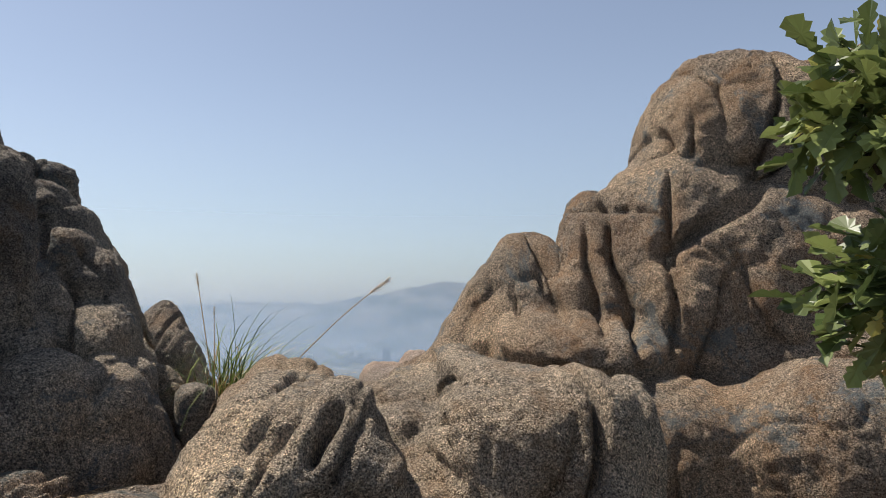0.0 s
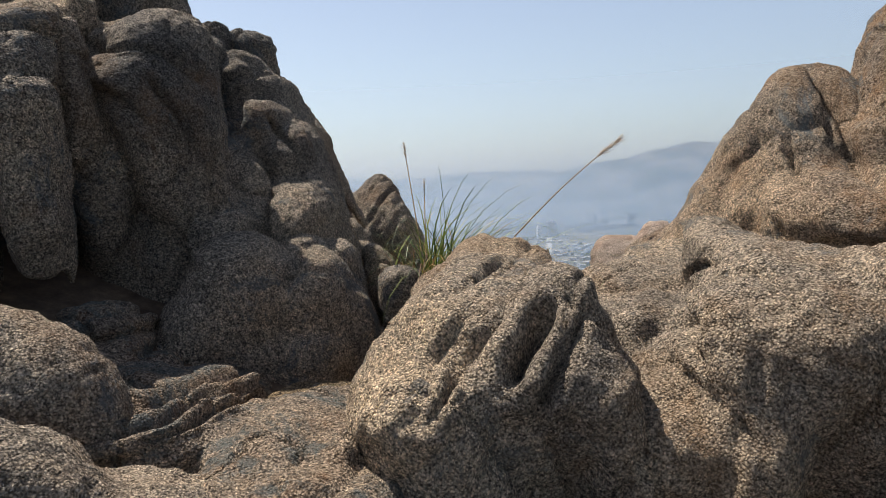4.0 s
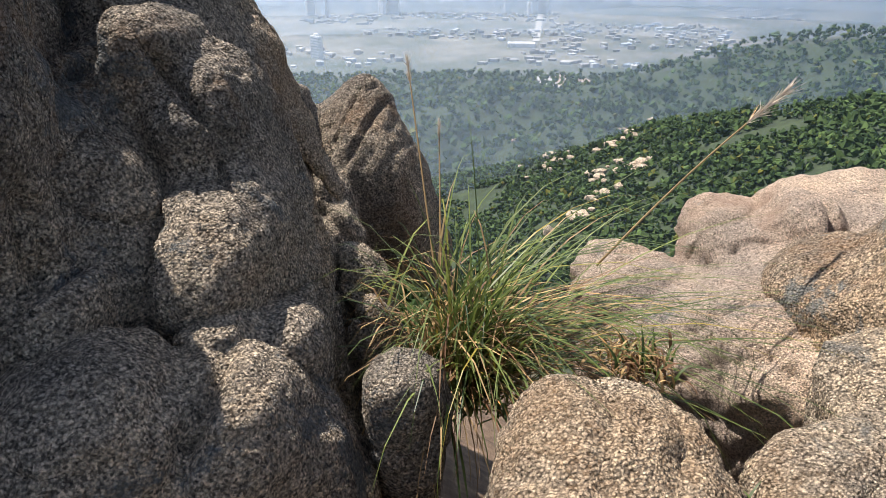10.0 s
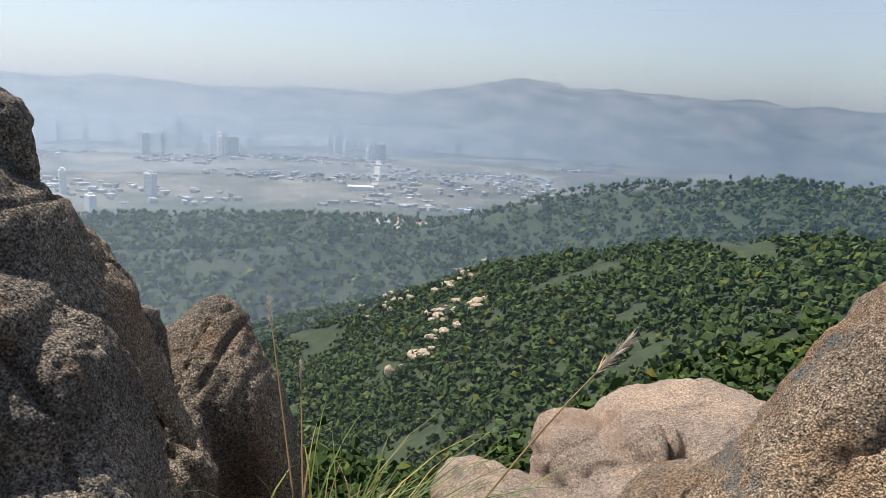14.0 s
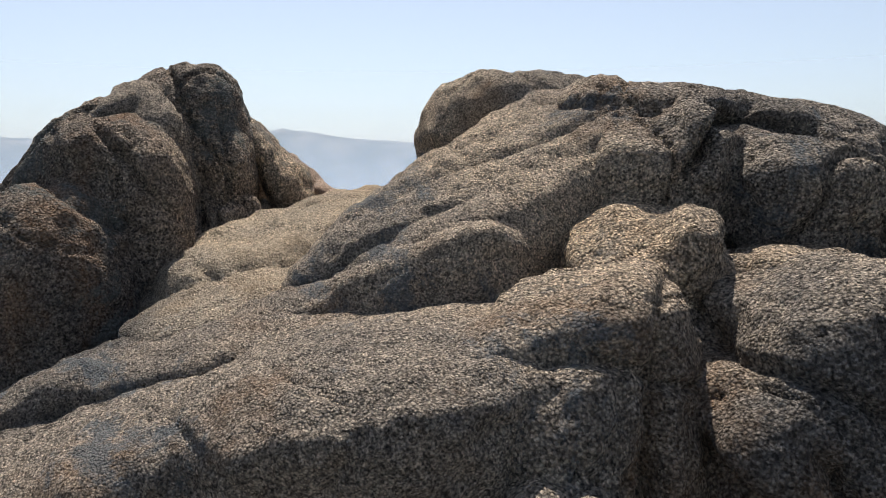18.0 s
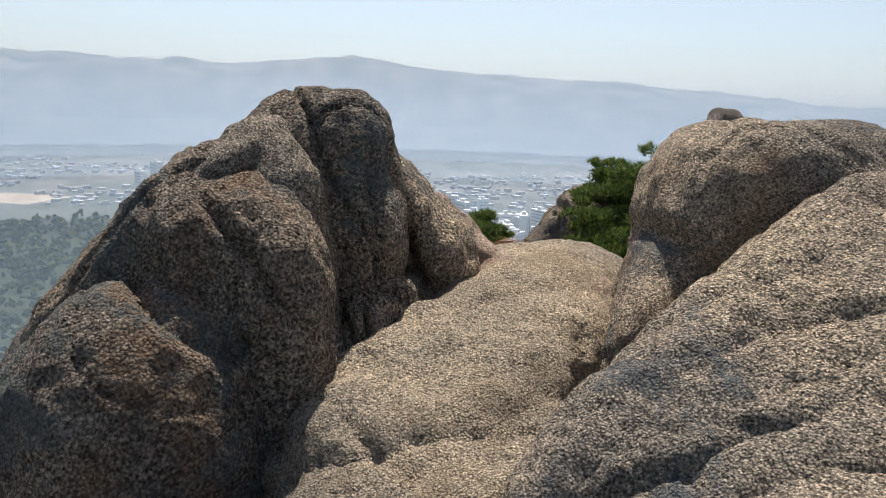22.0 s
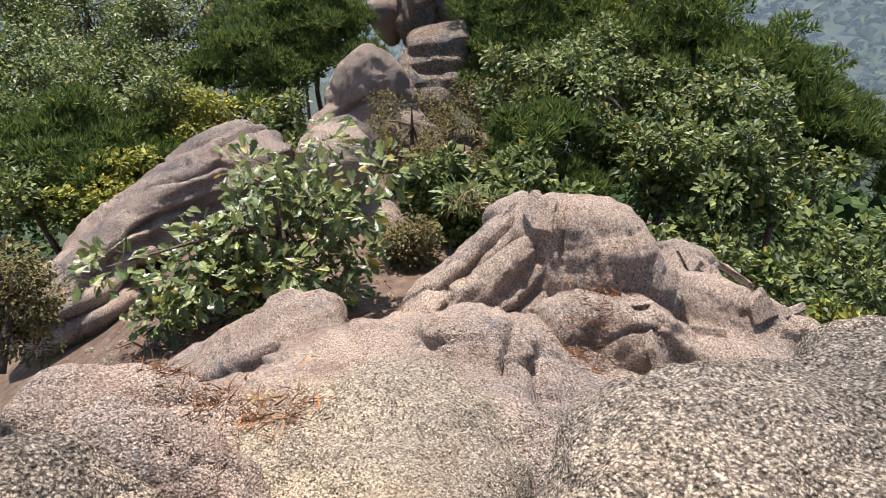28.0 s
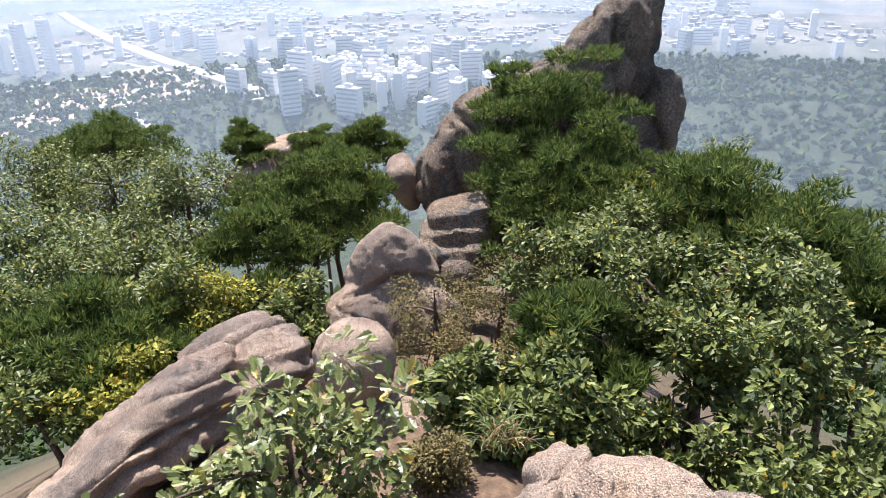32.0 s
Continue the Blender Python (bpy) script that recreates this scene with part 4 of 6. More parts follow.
r.build("round_boulder", M_GREY, "large rounded granite boulder with lichen on its shaded side", 0.024, 0.10, low=1.2, seed=44, wrinkle=0.25)
r = Rock()
r.lobe(-6.02, 4.14, 2.74, 0.03, 0.03, 0.03, 54, 20, 0, 3, 0.90)
r.build("white_stone", M_PALE, "small white quartz stone lodged in the cleft", 0.008, 0.01, rough=0.12, seed=46, wrinkle=0.1)

# ---- beyond the saddle ----
rock = tagged(new("sunlit_outcrop"), "sunlit pale pink granite outcrop with joints and flakes", "rock")
r = Rock()
r.lobe(-7.20, 6.58, 1.85, 0.36, 0.40, 0.26, 57, -3, -35, 2.4, 0.5)
r.lobe(-7.00, 6.78, 1.81, 0.14, 0.32, 0.19, 57, 25, -35, 2.3, 0.5)
r.lobe(-6.99, 6.55, 1.90, 0.17, 0.24, 0.13, 57, -7, -35, 2.4, 0.4)
r.groove(-7.02, 6.35, 2.01, -125, 3, 0.014, 0.06, 0.22)
r.build("brow", M_PALE, "overhanging rounded brow", 0.022, 0.05, low=-0.5, seed=50, parent=rock, wrinkle=0.3)
r = Rock()
r.lobe(-7.09, 7.37, 1.43, 0.20, 0.40, 0.17, 57, -21, -35, 2.6, 0.6)
r.lobe(-6.64, 7.35, 1.35, 0.49, 0.50, 0.20, 57, -23, -35, 3.0, 0.6)
r.lobe(-6.41, 7.67, 1.19, 0.22, 0.35, 0.12, 57, -17, -35, 2.4, 0.6)
r.lobe(-6.47, 6.90, 1.40, 0.45, 0.50, 0.18, 57, -13, -35, 3.0, 0.6)
r.lobe(-6.80, 6.45, 1.59, 0.37, 0.50, 0.21, 57, -5, -35, 3.0, 0.6)
r.groove(-6.43, 5.99, 1.86, -140, 22, 0.07, 0.06, 0.35)
r.groove(-6.56, 6.81, 1.62, 105, 47, 0.018, 0.05, 0.3)
r.groove(-6.33, 6.58, 1.68, 66, 13, 0.018, 0.04, 0.2)
r.groove(-6.67, 6.47, 1.83, 115, 51, 0.018, 0.04, 0.25)
r.joints(106, 45, 0.18, 0.012, 0.022)
r.build("plate", M_PALE, "flaked flat plate", 0.022, 0.09, low=-0.5, seed=51, parent=rock, rough=0.4, wrinkle=0.5)
r = Rock()
r.joints(29, -32, 0.10, 0.016, 0.04)
r.lobe(-7.57, 6.35, 1.75, 0.39, 0.32, 0.10, 57, 45, -35, 2.3, 0.7)
r.build("slanting_rib", M_PALE, "", 0.022, 0.04, low=-0.5, seed=300, parent=rock, wrinkle=0.7)
r = Rock()
r.joints(29, -32, 0.10, 0.016, 0.04)
r.lobe(-7.59, 6.12, 1.60, 0.45, 0.32, 0.09, 57, 43, -35, 2.3, 0.7)
r.build("slanting_rib", M_PALE, "", 0.022, 0.04, low=-0.5, seed=301, parent=rock, wrinkle=0.7)
r = Rock()
r.joints(29, -32, 0.10, 0.016, 0.04)
r.lobe(-7.34, 6.18, 1.74, 0.40, 0.32, 0.09, 57, 39, -35, 2.3, 0.7)
r.build("slanting_rib", M_PALE, "", 0.022, 0.04, low=-0.5, seed=302, parent=rock, wrinkle=0.7)
r = Rock()
r.joints(29, -32, 0.10, 0.016, 0.04)
r.lobe(-7.42, 5.91, 1.58, 0.34, 0.32, 0.08, 57, 37, -35, 2.3, 0.7)
r.build("slanting_rib", M_PALE, "", 0.022, 0.04, low=-0.5, seed=303, parent=rock, wrinkle=0.7)
r = Rock()
r.joints(29, -32, 0.10, 0.016, 0.04)
r.lobe(-7.73, 6.57, 1.77, 0.16, 0.32, 0.09, 57, 25, -35, 2.3, 0.7)
r.build("slanting_rib", M_PALE, "", 0.022, 0.04, low=-0.5, seed=304, parent=rock, wrinkle=0.7)
r = Rock()
r.lobe(-6.73, 5.63, 1.94, 0.27, 0.42, 0.14, 57, -9, -35, 2.3, 0.6)
r.lobe(-6.94, 5.38, 1.75, 0.33, 0.42, 0.12, 57, 9, -35, 2.3, 0.6)
r.lobe(-7.04, 5.06, 1.73, 0.33, 0.40, 0.12, 57, 11, -35, 2.3, 0.6)
r.lobe(-7.15, 4.66, 1.71, 0.34, 0.40, 0.13, 57, 9, -35, 2.3, 0.6)
r.lobe(-6.50, 5.17, 1.87, 0.26, 0.40, 0.12, 57, 1, -35, 2.3, 0.6)
r.lobe(-6.60, 4.88, 1.85, 0.26, 0.40, 0.12, 57, -7, -35, 2.3, 0.6)
r.lobe(-6.37, 5.89, 1.65, 0.27, 0.42, 0.14, 57, 5, -35, 2.3, 0.6)
r.lobe(-6.57, 5.80, 1.75, 0.25, 0.40, 0.14, 57, -19, -35, 2.3, 0.6)
r.lobe(-7.02, 5.83, 1.34, 1.11, 0.60, 0.38, 57, 1, -35, 2.5, 0.9)
r.lobe(-6.94, 4.76, 1.58, 0.48, 0.50, 0.19, 57, 1, -35, 2.4, 0.9)
r.lobe(-6.21, 5.45, 1.88, 0.55, 0.70, 0.30, 30, 0, -35, 2.6, 0.9)
r.lobe(-5.89, 5.90, 1.68, 0.42, 0.78, 0.30, 24, 0, -28, 2.6, 0.9)
r.groove(-6.57, 5.35, 2.04, 121, 52, 0.02, 0.05, 0.28)
r.groove(-6.53, 5.07, 2.05, -167, 45, 0.02, 0.04, 0.25)
r.groove(-6.61, 4.64, 2.05, 105, 47, 0.02, 0.05, 0.3)
r.groove(-6.46, 4.91, 2.09, -148, 31, 0.02, 0.035, 0.25)
r.groove(-6.36, 5.61, 2.00, 75, 25, 0.02, 0.04, 0.25)
r.groove(-6.22, 5.16, 2.40, 118, 47, 0.016, 0.05, 0.28)
r.groove(-6.49, 5.21, 2.30, 136, 50, 0.016, 0.05, 0.3)
r.groove(-6.22, 5.58, 2.20, -134, 13, 0.03, 0.04, 0.35)
r.groove(-6.16, 4.87, 2.45, 106, 43, 0.016, 0.04, 0.25)
r.groove(-6.40, 4.64, 2.39, 171, 48, 0.016, 0.04, 0.3)
r.groove(-6.42, 5.57, 2.24, -132, 10, 0.016, 0.05, 0.3)
r.groove(-6.07, 5.80, 2.04, 112, 45, 0.016, 0.05, 0.35)
r.groove(-6.38, 4.89, 2.37, -143, 22, 0.016, 0.035, 0.3)
r.joints(94, 41, 0.17, 0.012, 0.022)
r.build("hummock", M_PALE, "rippled pink hummock", 0.022, 0.14, low=-0.5, seed=53, parent=rock, rough=0.5, wrinkle=0.5)
r = Rock()
r.lobe(-6.08, 5.23, 2.10, 0.13, 0.22, 0.14, 57, 1, -35, 2.3, 0.5)
r.lobe(-6.03, 4.83, 2.24, 0.19, 0.22, 0.09, 56, 20, 0, 2.3, 0.30)
r.lobe(-5.7, 4.5, 2.2, 0.45, 0.4, 0.35, 0, 0, 0, 2.5, 0.8)
r.build("knob", M_PALE, "upright knob with a shaded side", 0.022, 0.05, low=-0.5, seed=54, parent=rock)
r = Rock()
r.lobe(-8.13, 4.85, 0.97, 0.66, 0.24, 0.23, 58, 32, 0, 4, 0.52)
r.lobe(-8.01, 5.34, 1.14, 0.25, 0.22, 0.26, 58, 12, 0, 4, 0.52)
r.build("slanting_block", M_PALE, "slanting flat-topped granite block by the path", 0.025, 0.02, low=0.2, seed=52)
r = Rock()
r.lobe(-12.72, 6.18, 0.04, 0.66, 0.60, 0.20, 58, 16, 0, 2.4, 0.68)
r.lobe(-12.12, 6.43, 0.15, 0.42, 0.52, 0.24, 58, 10, 0, 2.4, 0.68)
r.lobe(-11.99, 6.04, -0.00, 0.44, 0.60, 0.27, 58, 5, 0, 2.4, 0.68)
r.lobe(-12.17, 5.39, -0.01, 0.81, 0.60, 0.22, 58, 30, 0, 2.5, 0.68)
r.lobe(-11.91, 4.86, -0.07, 0.88, 0.52, 0.18, 58, 34, 0, 2.5, 0.68)
r.lobe(-11.65, 4.41, -0.19, 0.85, 0.52, 0.16, 58, 36, 0, 2.5, 0.60)
r.lobe(-11.19, 4.21, -0.23, 0.65, 0.45, 0.18, 58, 14, 0, 2.4, 0.60)
r.groove(-11.58, 5.50, 0.54, 11, -44, 0.045, 0.188, 1.12)
r.groove(-11.13, 4.70, 0.23, 17, -41, 0.045, 0.188, 1.12)
r.joints(16, -41, 0.26, 0.04, 0.13)
r.build("whaleback_rock", M_PALE, "low rounded granite whalebacks below the crest", 0.035, 0.05, low=-2.5, seed=55)
r = Rock()
r.lobe(-11.19, 7.01, 0.46, 0.40, 0.45, 0.36, 58, 0, 0, 2.2, 0.5)
r.build("pink_dome_rock", M_PALE, "single rounded pink granite dome", 0.06, 0.06, low=-2.5, seed=57)
r = Rock()
r.lobe(-10.83, 7.20, -0.40, 0.41, 0.38, 0.47, 58, 25, 0, 2.4, 0.90)
r.build("pale_split_stone", M_PALE, "split standing granite stone in the scrub", 0.036, 0.05, low=-2.5, seed=58)
r = Rock()
r.lobe(-10.64, 7.71, -0.26, 0.24, 0.30, 0.32, 58, -10, 0, 2.4, 0.90)
r.build("dark_split_stone", M_GREY, "dark half of a split granite stone", 0.036, 0.05, low=-2.5, seed=59)
r = Rock()  # pyramid
r.lobe(-13.96, 8.90, -0.63, 0.75, 0.60, 1.14, 58, 0, 0, 1.6, 1.50)
r.lobe(-13.67, 8.89, -0.95, 0.98, 0.68, 0.73, 58, -14, 0, 1.9, 1.50)
r.lobe(-13.93, 8.44, -0.98, 0.69, 0.60, 0.69, 58, 14, 0, 1.9, 1.50)
r.groove(-13.34, 8.62, -0.00, -8, -50, 0.038, 0.135, 0.75)
r.groove(-13.12, 8.75, -0.15, 84, 31, 0.038, 0.112, 0.60)
r.build("pyramid_rock", M_PALE, "pyramid-shaped granite rock among shrubs", 0.045, 0.05, low=-4, seed=60)
r = Rock()  # stacked slabs
r.lobe(-14.81, 10.61, 0.04, 0.51, 0.45, 0.14, 58, 10, 0, 5, 0.14)
r.lobe(-14.68, 10.45, -0.20, 0.56, 0.45, 0.14, 58, 8, 0, 5, 0.14)
r.lobe(-14.49, 10.24, -0.43, 0.52, 0.45, 0.15, 58, 4, 0, 5, 0.15)
r.lobe(-14.32, 10.30, -0.68, 0.45, 0.45, 0.11, 58, 4, 0, 5, 0.15)
r.lobe(-14.19, 10.16, -0.73, 0.32, 0.45, 0.35, 58, 0, 0, 2.6, 0.90)
r.lobe(-14.45, 9.71, -0.42, 0.26, 0.38, 0.23, 58, 0, 0, 2.6, 0.90)
r.build("stacked_slabs", M_FAR, "stack of flat granite slabs at the foot of the spire", 0.045, 0.015, low=-5, seed=62)
r = Rock()  # spire
r.lobe(-17.16, 16.68, 1.76, 0.52, 0.75, 1.35, 58, -4, 0, 2.6, 1.35)
r.lobe(-17.15, 16.04, 1.36, 0.55, 0.75, 1.46, 58, -30, 0, 2.6, 1.46)
r.lobe(-17.31, 15.41, 0.93, 0.73, 0.75, 1.09, 58, -45, 0, 2.5, 1.09)
r.lobe(-16.30, 16.98, 0.27, 0.30, 0.60, 0.99, 58, 4, 0, 2.6, 0.99)
r.lobe(-16.42, 16.86, 0.88, 0.32, 0.52, 0.49, 58, 0, 0, 2.3, 0.90)
r.lobe(-17.58, 15.31, 1.14, 0.59, 0.75, 2.14, 58, -42, 0, 3, 2.14)
r.lobe(-17.86, 13.56, 0.00, 0.67, 0.75, 2.06, 58, -40, 0, 3, 2.06)
r.lobe(-18.09, 13.13, -0.35, 0.91, 1.05, 1.58, 58, -35, 0, 2.6, 1.58)
r.lobe(-17.72, 15.05, -1.30, 2.59, 1.35, 2.20, 58, 10, 0, 2.5, 2.20)
r.groove(-17.22, 12.57, 0.56, 76, 34, 0.060, 0.300, 1.50)
r.groove(-16.28, 15.53, 1.32, 62, 8, 0.060, 0.300, 1.50)
r.groove(-16.39, 14.48, 0.30, 44, -29, 0.060, 0.300, 1.50)
r.joints(62, 8, 1, 0.06, 0.15)
r.build("spire_rock", M_FAR, "tall dark granite spire rising behind the pines", 0.10, 0.10, low=-9, seed=64, rough=2.0)
r = Rock()
r.lobe(-24.46, 11.24, -1.31, 0.93, 0.90, 0.28, 58, 14, 0, 2.5, 0.75)
r.lobe(-24.06, 10.02, -1.66, 0.75, 0.90, 0.27, 58, 28, 0, 2.5, 0.75)
r.build("brow_rock", M_PALE, "bare granite brow among pine tops", 0.08, 0.06, low=-9, seed=66)
r = Rock()
r.lobe(-19.28, 11.98, -0.78, 0.33, 0.75, 0.35, 58, 20, 0, 2.3, 0.90)
r.build("brow_stone", M_PALE, "pale stone beside the spire foot", 0.08, 0.06, low=-9, seed=67)

# ---- ground to the horizon ----
def smooth(a, b, x):
    t = np.clip((x - a) / (b - a), 0, 1)
    return t * t * (3 - 2 * t)


RIDGE = np.array(((10, -12, -3.0), (1.5, -3, 0.0), (0, 0, 0.05), (-1.8, 3.4, 0.14), (-4.5, 3.8, 1.2), (-7.2, 5.0, 1.1), (-10, 6.4, 0.2), (-14, 9, -1.3), (-20, 14, -4.5), (-45, 31, -24.0)))
PLAIN = -250.0


def height(x, y):
    """Height of the ground: a rocky ridge, wooded spurs, a plain and a rim of far mountains."""
    x, y = np.asarray(x, float), np.asarray(y, float)
    best, h0, weight = np.full(x.shape, 1e9), np.zeros(x.shape), np.zeros(x.shape)
    for a, b in zip(RIDGE[:-1], RIDGE[1:]):
        ex, ey = b[0] - a[0], b[1] - a[1]
        t = np.clip(((x - a[0]) * ex + (y - a[1]) * ey) / (ex * ex + ey * ey), 0, 1)
        d = np.hypot(x - a[0] - t * ex, y - a[1] - t * ey)
        h = a[2] + t * (b[2] - a[2])
        k = 1 / (d + 0.15) ** 6
        best, h0, weight = np.minimum(d, best), h0 + k * h, weight + k
    h0 = h0 / weight
    r, az = np.hypot(x, y), np.degrees(np.arctan2(x, y))
    p = np.stack([x, y, np.zeros_like(x)], -1).reshape(-1, 3)
    n1 = vnoise(p / 90, 71).reshape(x.shape)
    n2 = vnoise(p / 330, 72).reshape(x.shape)
    n3 = vnoise(p / 3.0, 73).reshape(x.shape)
    own = h0 - 0.62 * np.maximum(0, best - 1.2) + 0.06 * n3 + n1 * smooth(30, 200, r) * 10
    # wooded spur ahead
    rc = np.interp(az, (-40, -16, 0, 16, 26, 60), (600, 540, 470, 400, 330, 300))
    zc = np.interp(az, (-40, -16, 0, 16, 26, 60), (-240, -163, -103, -64, -44, -20))
    spur = np.where(r < rc, zc - (rc - r) * 0.055, zc - (r - rc) * 0.45) + 5 * n1
    spur = np.where((az > -45) & (az < 120), spur, -1e3)
    # lower hills
    rc2 = np.interp(az, (-60, -20, 4, 14, 22, 40), (1100, 1000, 1500, 1450, 1400, 1300))
    zc2 = np.interp(az, (-180, -60, -20, -8, 6, 20, 30, 60), (-235, -240, -205, -235, -160, -98, -110, -120))
    mid = zc2 - np.abs(r - rc2) * np.where(r < rc2, 0.16, 0.4) + 18 * n2
    rim = np.interp(az, (-180, -125, -110, -98, -88, -80, -74, -66, -52, -40, -20, -9, -3.2, -2.0, -0.8, 0.4, 2.0, 4.5, 12, 20, 60, 180),
                    (1.5, 1.6, 1.8, 1.6, 1.5, 1.6, 2.3, 1.5, 0.9, 0.0, -0.3, 0.0, 0.5, 1.2, 1.4, 1.6, 1.35, 0.9, 0.8, 0.4, 1.0, 1.5))
    top = 4600 * np.tan(np.radians(rim)) + 3 + 22 * n2 + 16 * n1
    far = PLAIN + (top - PLAIN) * smooth(3300, 4500, r)
    z = np.maximum(np.maximum(own, spur), np.maximum(mid, np.maximum(far, PLAIN + 3 * n2)))
    return z


def ground_z(x, y):
    return float(height(np.array([x]), np.array([y]))[0])


rings = np.concatenate([[0.01], np.geomspace(0.4, 4850, 170)])
turns = np.linspace(0, 2 * math.pi, 420, endpoint=False)
gx = -3 + rings[:, None] * np.sin(turns)[None, :]
gy = 4 + rings[:, None] * np.cos(turns)[None, :]
gv = np.stack([gx, gy, height(gx, gy)], -1).reshape(-1, 3)
ri, ti = np.meshgrid(np.arange(len(rings) - 1), np.arange(len(turns)), indexing="ij")
tn = (ti + 1) % len(turns)
w_ = len(turns)
gf = np.stack([ri * w_ + ti, (ri + 1) * w_ + ti, (ri + 1) * w_ + tn, ri * w_ + tn], -1).reshape(-1, 4)[:, ::-1]


def ground_material():
    m, nt, bsdf = material("mountain_ground")
    co = nt.nodes.new("ShaderNodeNewGeometry").outputs["Position"]
    ln = nt.nodes.new("ShaderNodeVectorMath")
    ln.operation = "LENGTH"
    nt.links.new(co, ln.inputs[0])
    away = nt.nodes.new("ShaderNodeMapRange")
    away.inputs["From Min"].default_value, away.inputs["From Max"].default_value = 12, 40
    nt.links.new(ln.outputs["Value"], away.inputs["Value"])
    soil = ramp(nt, noise_out(nt, co, 7, 8, 0.7), [(0.3, (0.07, 0.045, 0.03)), (0.55, (0.19, 0.125, 0.08)), (0.75, (0.33, 0.23, 0.155))])
    woods = ramp(nt, noise_out(nt, co, 0.12, 10, 0.75), [(0.36, (0.012, 0.02, 0.008)), (0.55, (0.028, 0.045, 0.015)), (0.68, (0.05, 0.07, 0.025))])
    fields = ramp(nt, noise_out(nt, co, 0.006, 6, 0.6), [(0.38, (0.05, 0.065, 0.05)), (0.5, (0.12, 0.12, 0.105)), (0.62, (0.20, 0.19, 0.165))])
    plain = nt.nodes.new("ShaderNodeMapRange")
    plain.inputs["From Min"].default_value, plain.inputs["From Max"].default_value = 1400, 1800
    nt.links.new(ln.outputs["Value"], plain.inputs["Value"])
    land = mixc(nt, woods, fields, plain.outputs[0])
    nt.links.new(mixc(nt, soil, land, away.outputs[0]), bsdf.inputs["Base Color"])
    bsdf.inputs["Roughness"].default_value = 0.95
    bp = node(nt, "ShaderNodeBump", Strength=1.0, Distance=0.03)
    nt.links.new(noise_out(nt, co, 45, 8, 0.75), bp.inputs["Height"])
    nt.links.new(bp.outputs[0], bsdf.inputs["Normal"])
    return m


tagged(new("ground", fast_mesh("ground", gv, gf, ground_material())), "sandy mountain ground falling to wooded valleys and a plain", "ground", kind="structure")


def haze_material(name, thick, top, soft):
    """Tinted see-through sheet imitating thin summer haze: it scatters sun and sky light, densest near the plain."""
    m, nt, bsdf = material(name)
    nt.nodes.remove(bsdf)
    co = nt.nodes.new("ShaderNodeNewGeometry").outputs["Position"]
    sp = nt.nodes.new("ShaderNodeSeparateXYZ")
    nt.links.new(co, sp.inputs[0])
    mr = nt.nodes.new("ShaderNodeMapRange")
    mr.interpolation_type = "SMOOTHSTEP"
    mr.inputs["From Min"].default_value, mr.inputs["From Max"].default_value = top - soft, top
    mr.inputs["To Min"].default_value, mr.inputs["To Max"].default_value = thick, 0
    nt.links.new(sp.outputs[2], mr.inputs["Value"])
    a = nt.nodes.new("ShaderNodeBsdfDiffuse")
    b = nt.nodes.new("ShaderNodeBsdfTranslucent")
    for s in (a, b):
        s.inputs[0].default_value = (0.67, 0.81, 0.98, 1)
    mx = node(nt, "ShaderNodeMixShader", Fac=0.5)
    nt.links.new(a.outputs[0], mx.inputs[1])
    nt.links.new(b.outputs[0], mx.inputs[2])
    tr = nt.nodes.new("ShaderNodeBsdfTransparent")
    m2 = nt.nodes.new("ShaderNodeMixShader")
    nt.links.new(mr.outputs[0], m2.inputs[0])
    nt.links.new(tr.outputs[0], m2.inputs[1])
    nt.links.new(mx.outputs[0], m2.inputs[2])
    nt.links.new(m2.outputs[0], nt.nodes["Material Output"].inputs[0])
    return m


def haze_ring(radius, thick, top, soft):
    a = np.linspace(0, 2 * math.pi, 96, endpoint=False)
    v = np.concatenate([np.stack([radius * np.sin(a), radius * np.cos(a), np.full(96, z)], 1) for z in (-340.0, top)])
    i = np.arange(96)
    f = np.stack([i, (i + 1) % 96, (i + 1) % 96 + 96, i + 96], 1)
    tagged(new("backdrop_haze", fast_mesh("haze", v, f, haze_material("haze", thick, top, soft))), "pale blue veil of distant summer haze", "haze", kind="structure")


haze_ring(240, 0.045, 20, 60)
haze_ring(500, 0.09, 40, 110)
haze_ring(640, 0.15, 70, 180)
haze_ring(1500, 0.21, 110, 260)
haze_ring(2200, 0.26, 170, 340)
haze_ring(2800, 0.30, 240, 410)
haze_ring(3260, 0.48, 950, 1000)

# ---- plants ----
rng = np.random.default_rng(7)


def unit(v):
    return v / np.maximum(1e-9, np.linalg.norm(v, axis=-1, keepdims=True))


def scatter(template, faces, pos, out, size, up=0.5, seed_rng=None):
    """Copies of a small shape at pos, its y axis along out, turned at random, as one vertex and face table."""
    g = seed_rng or rng
    n = len(pos)
    y = unit(out)
    x = unit(np.cross(y, g.normal(size=(n, 3)) * (1 - up) + np.array((0, 0, 1.0)) * up))
    z = np.cross(x, y)
    t = template[None] * size[:, None, None]
    v = pos[:, None] + t[..., :1] * x[:, None] + t[..., 1:2] * y[:, None] + t[..., 2:] * z[:, None]
    f = faces[None] + (np.arange(n) * len(template))[:, None, None]
    return v.reshape(-1, 3), f.reshape(-1, faces.shape[1])


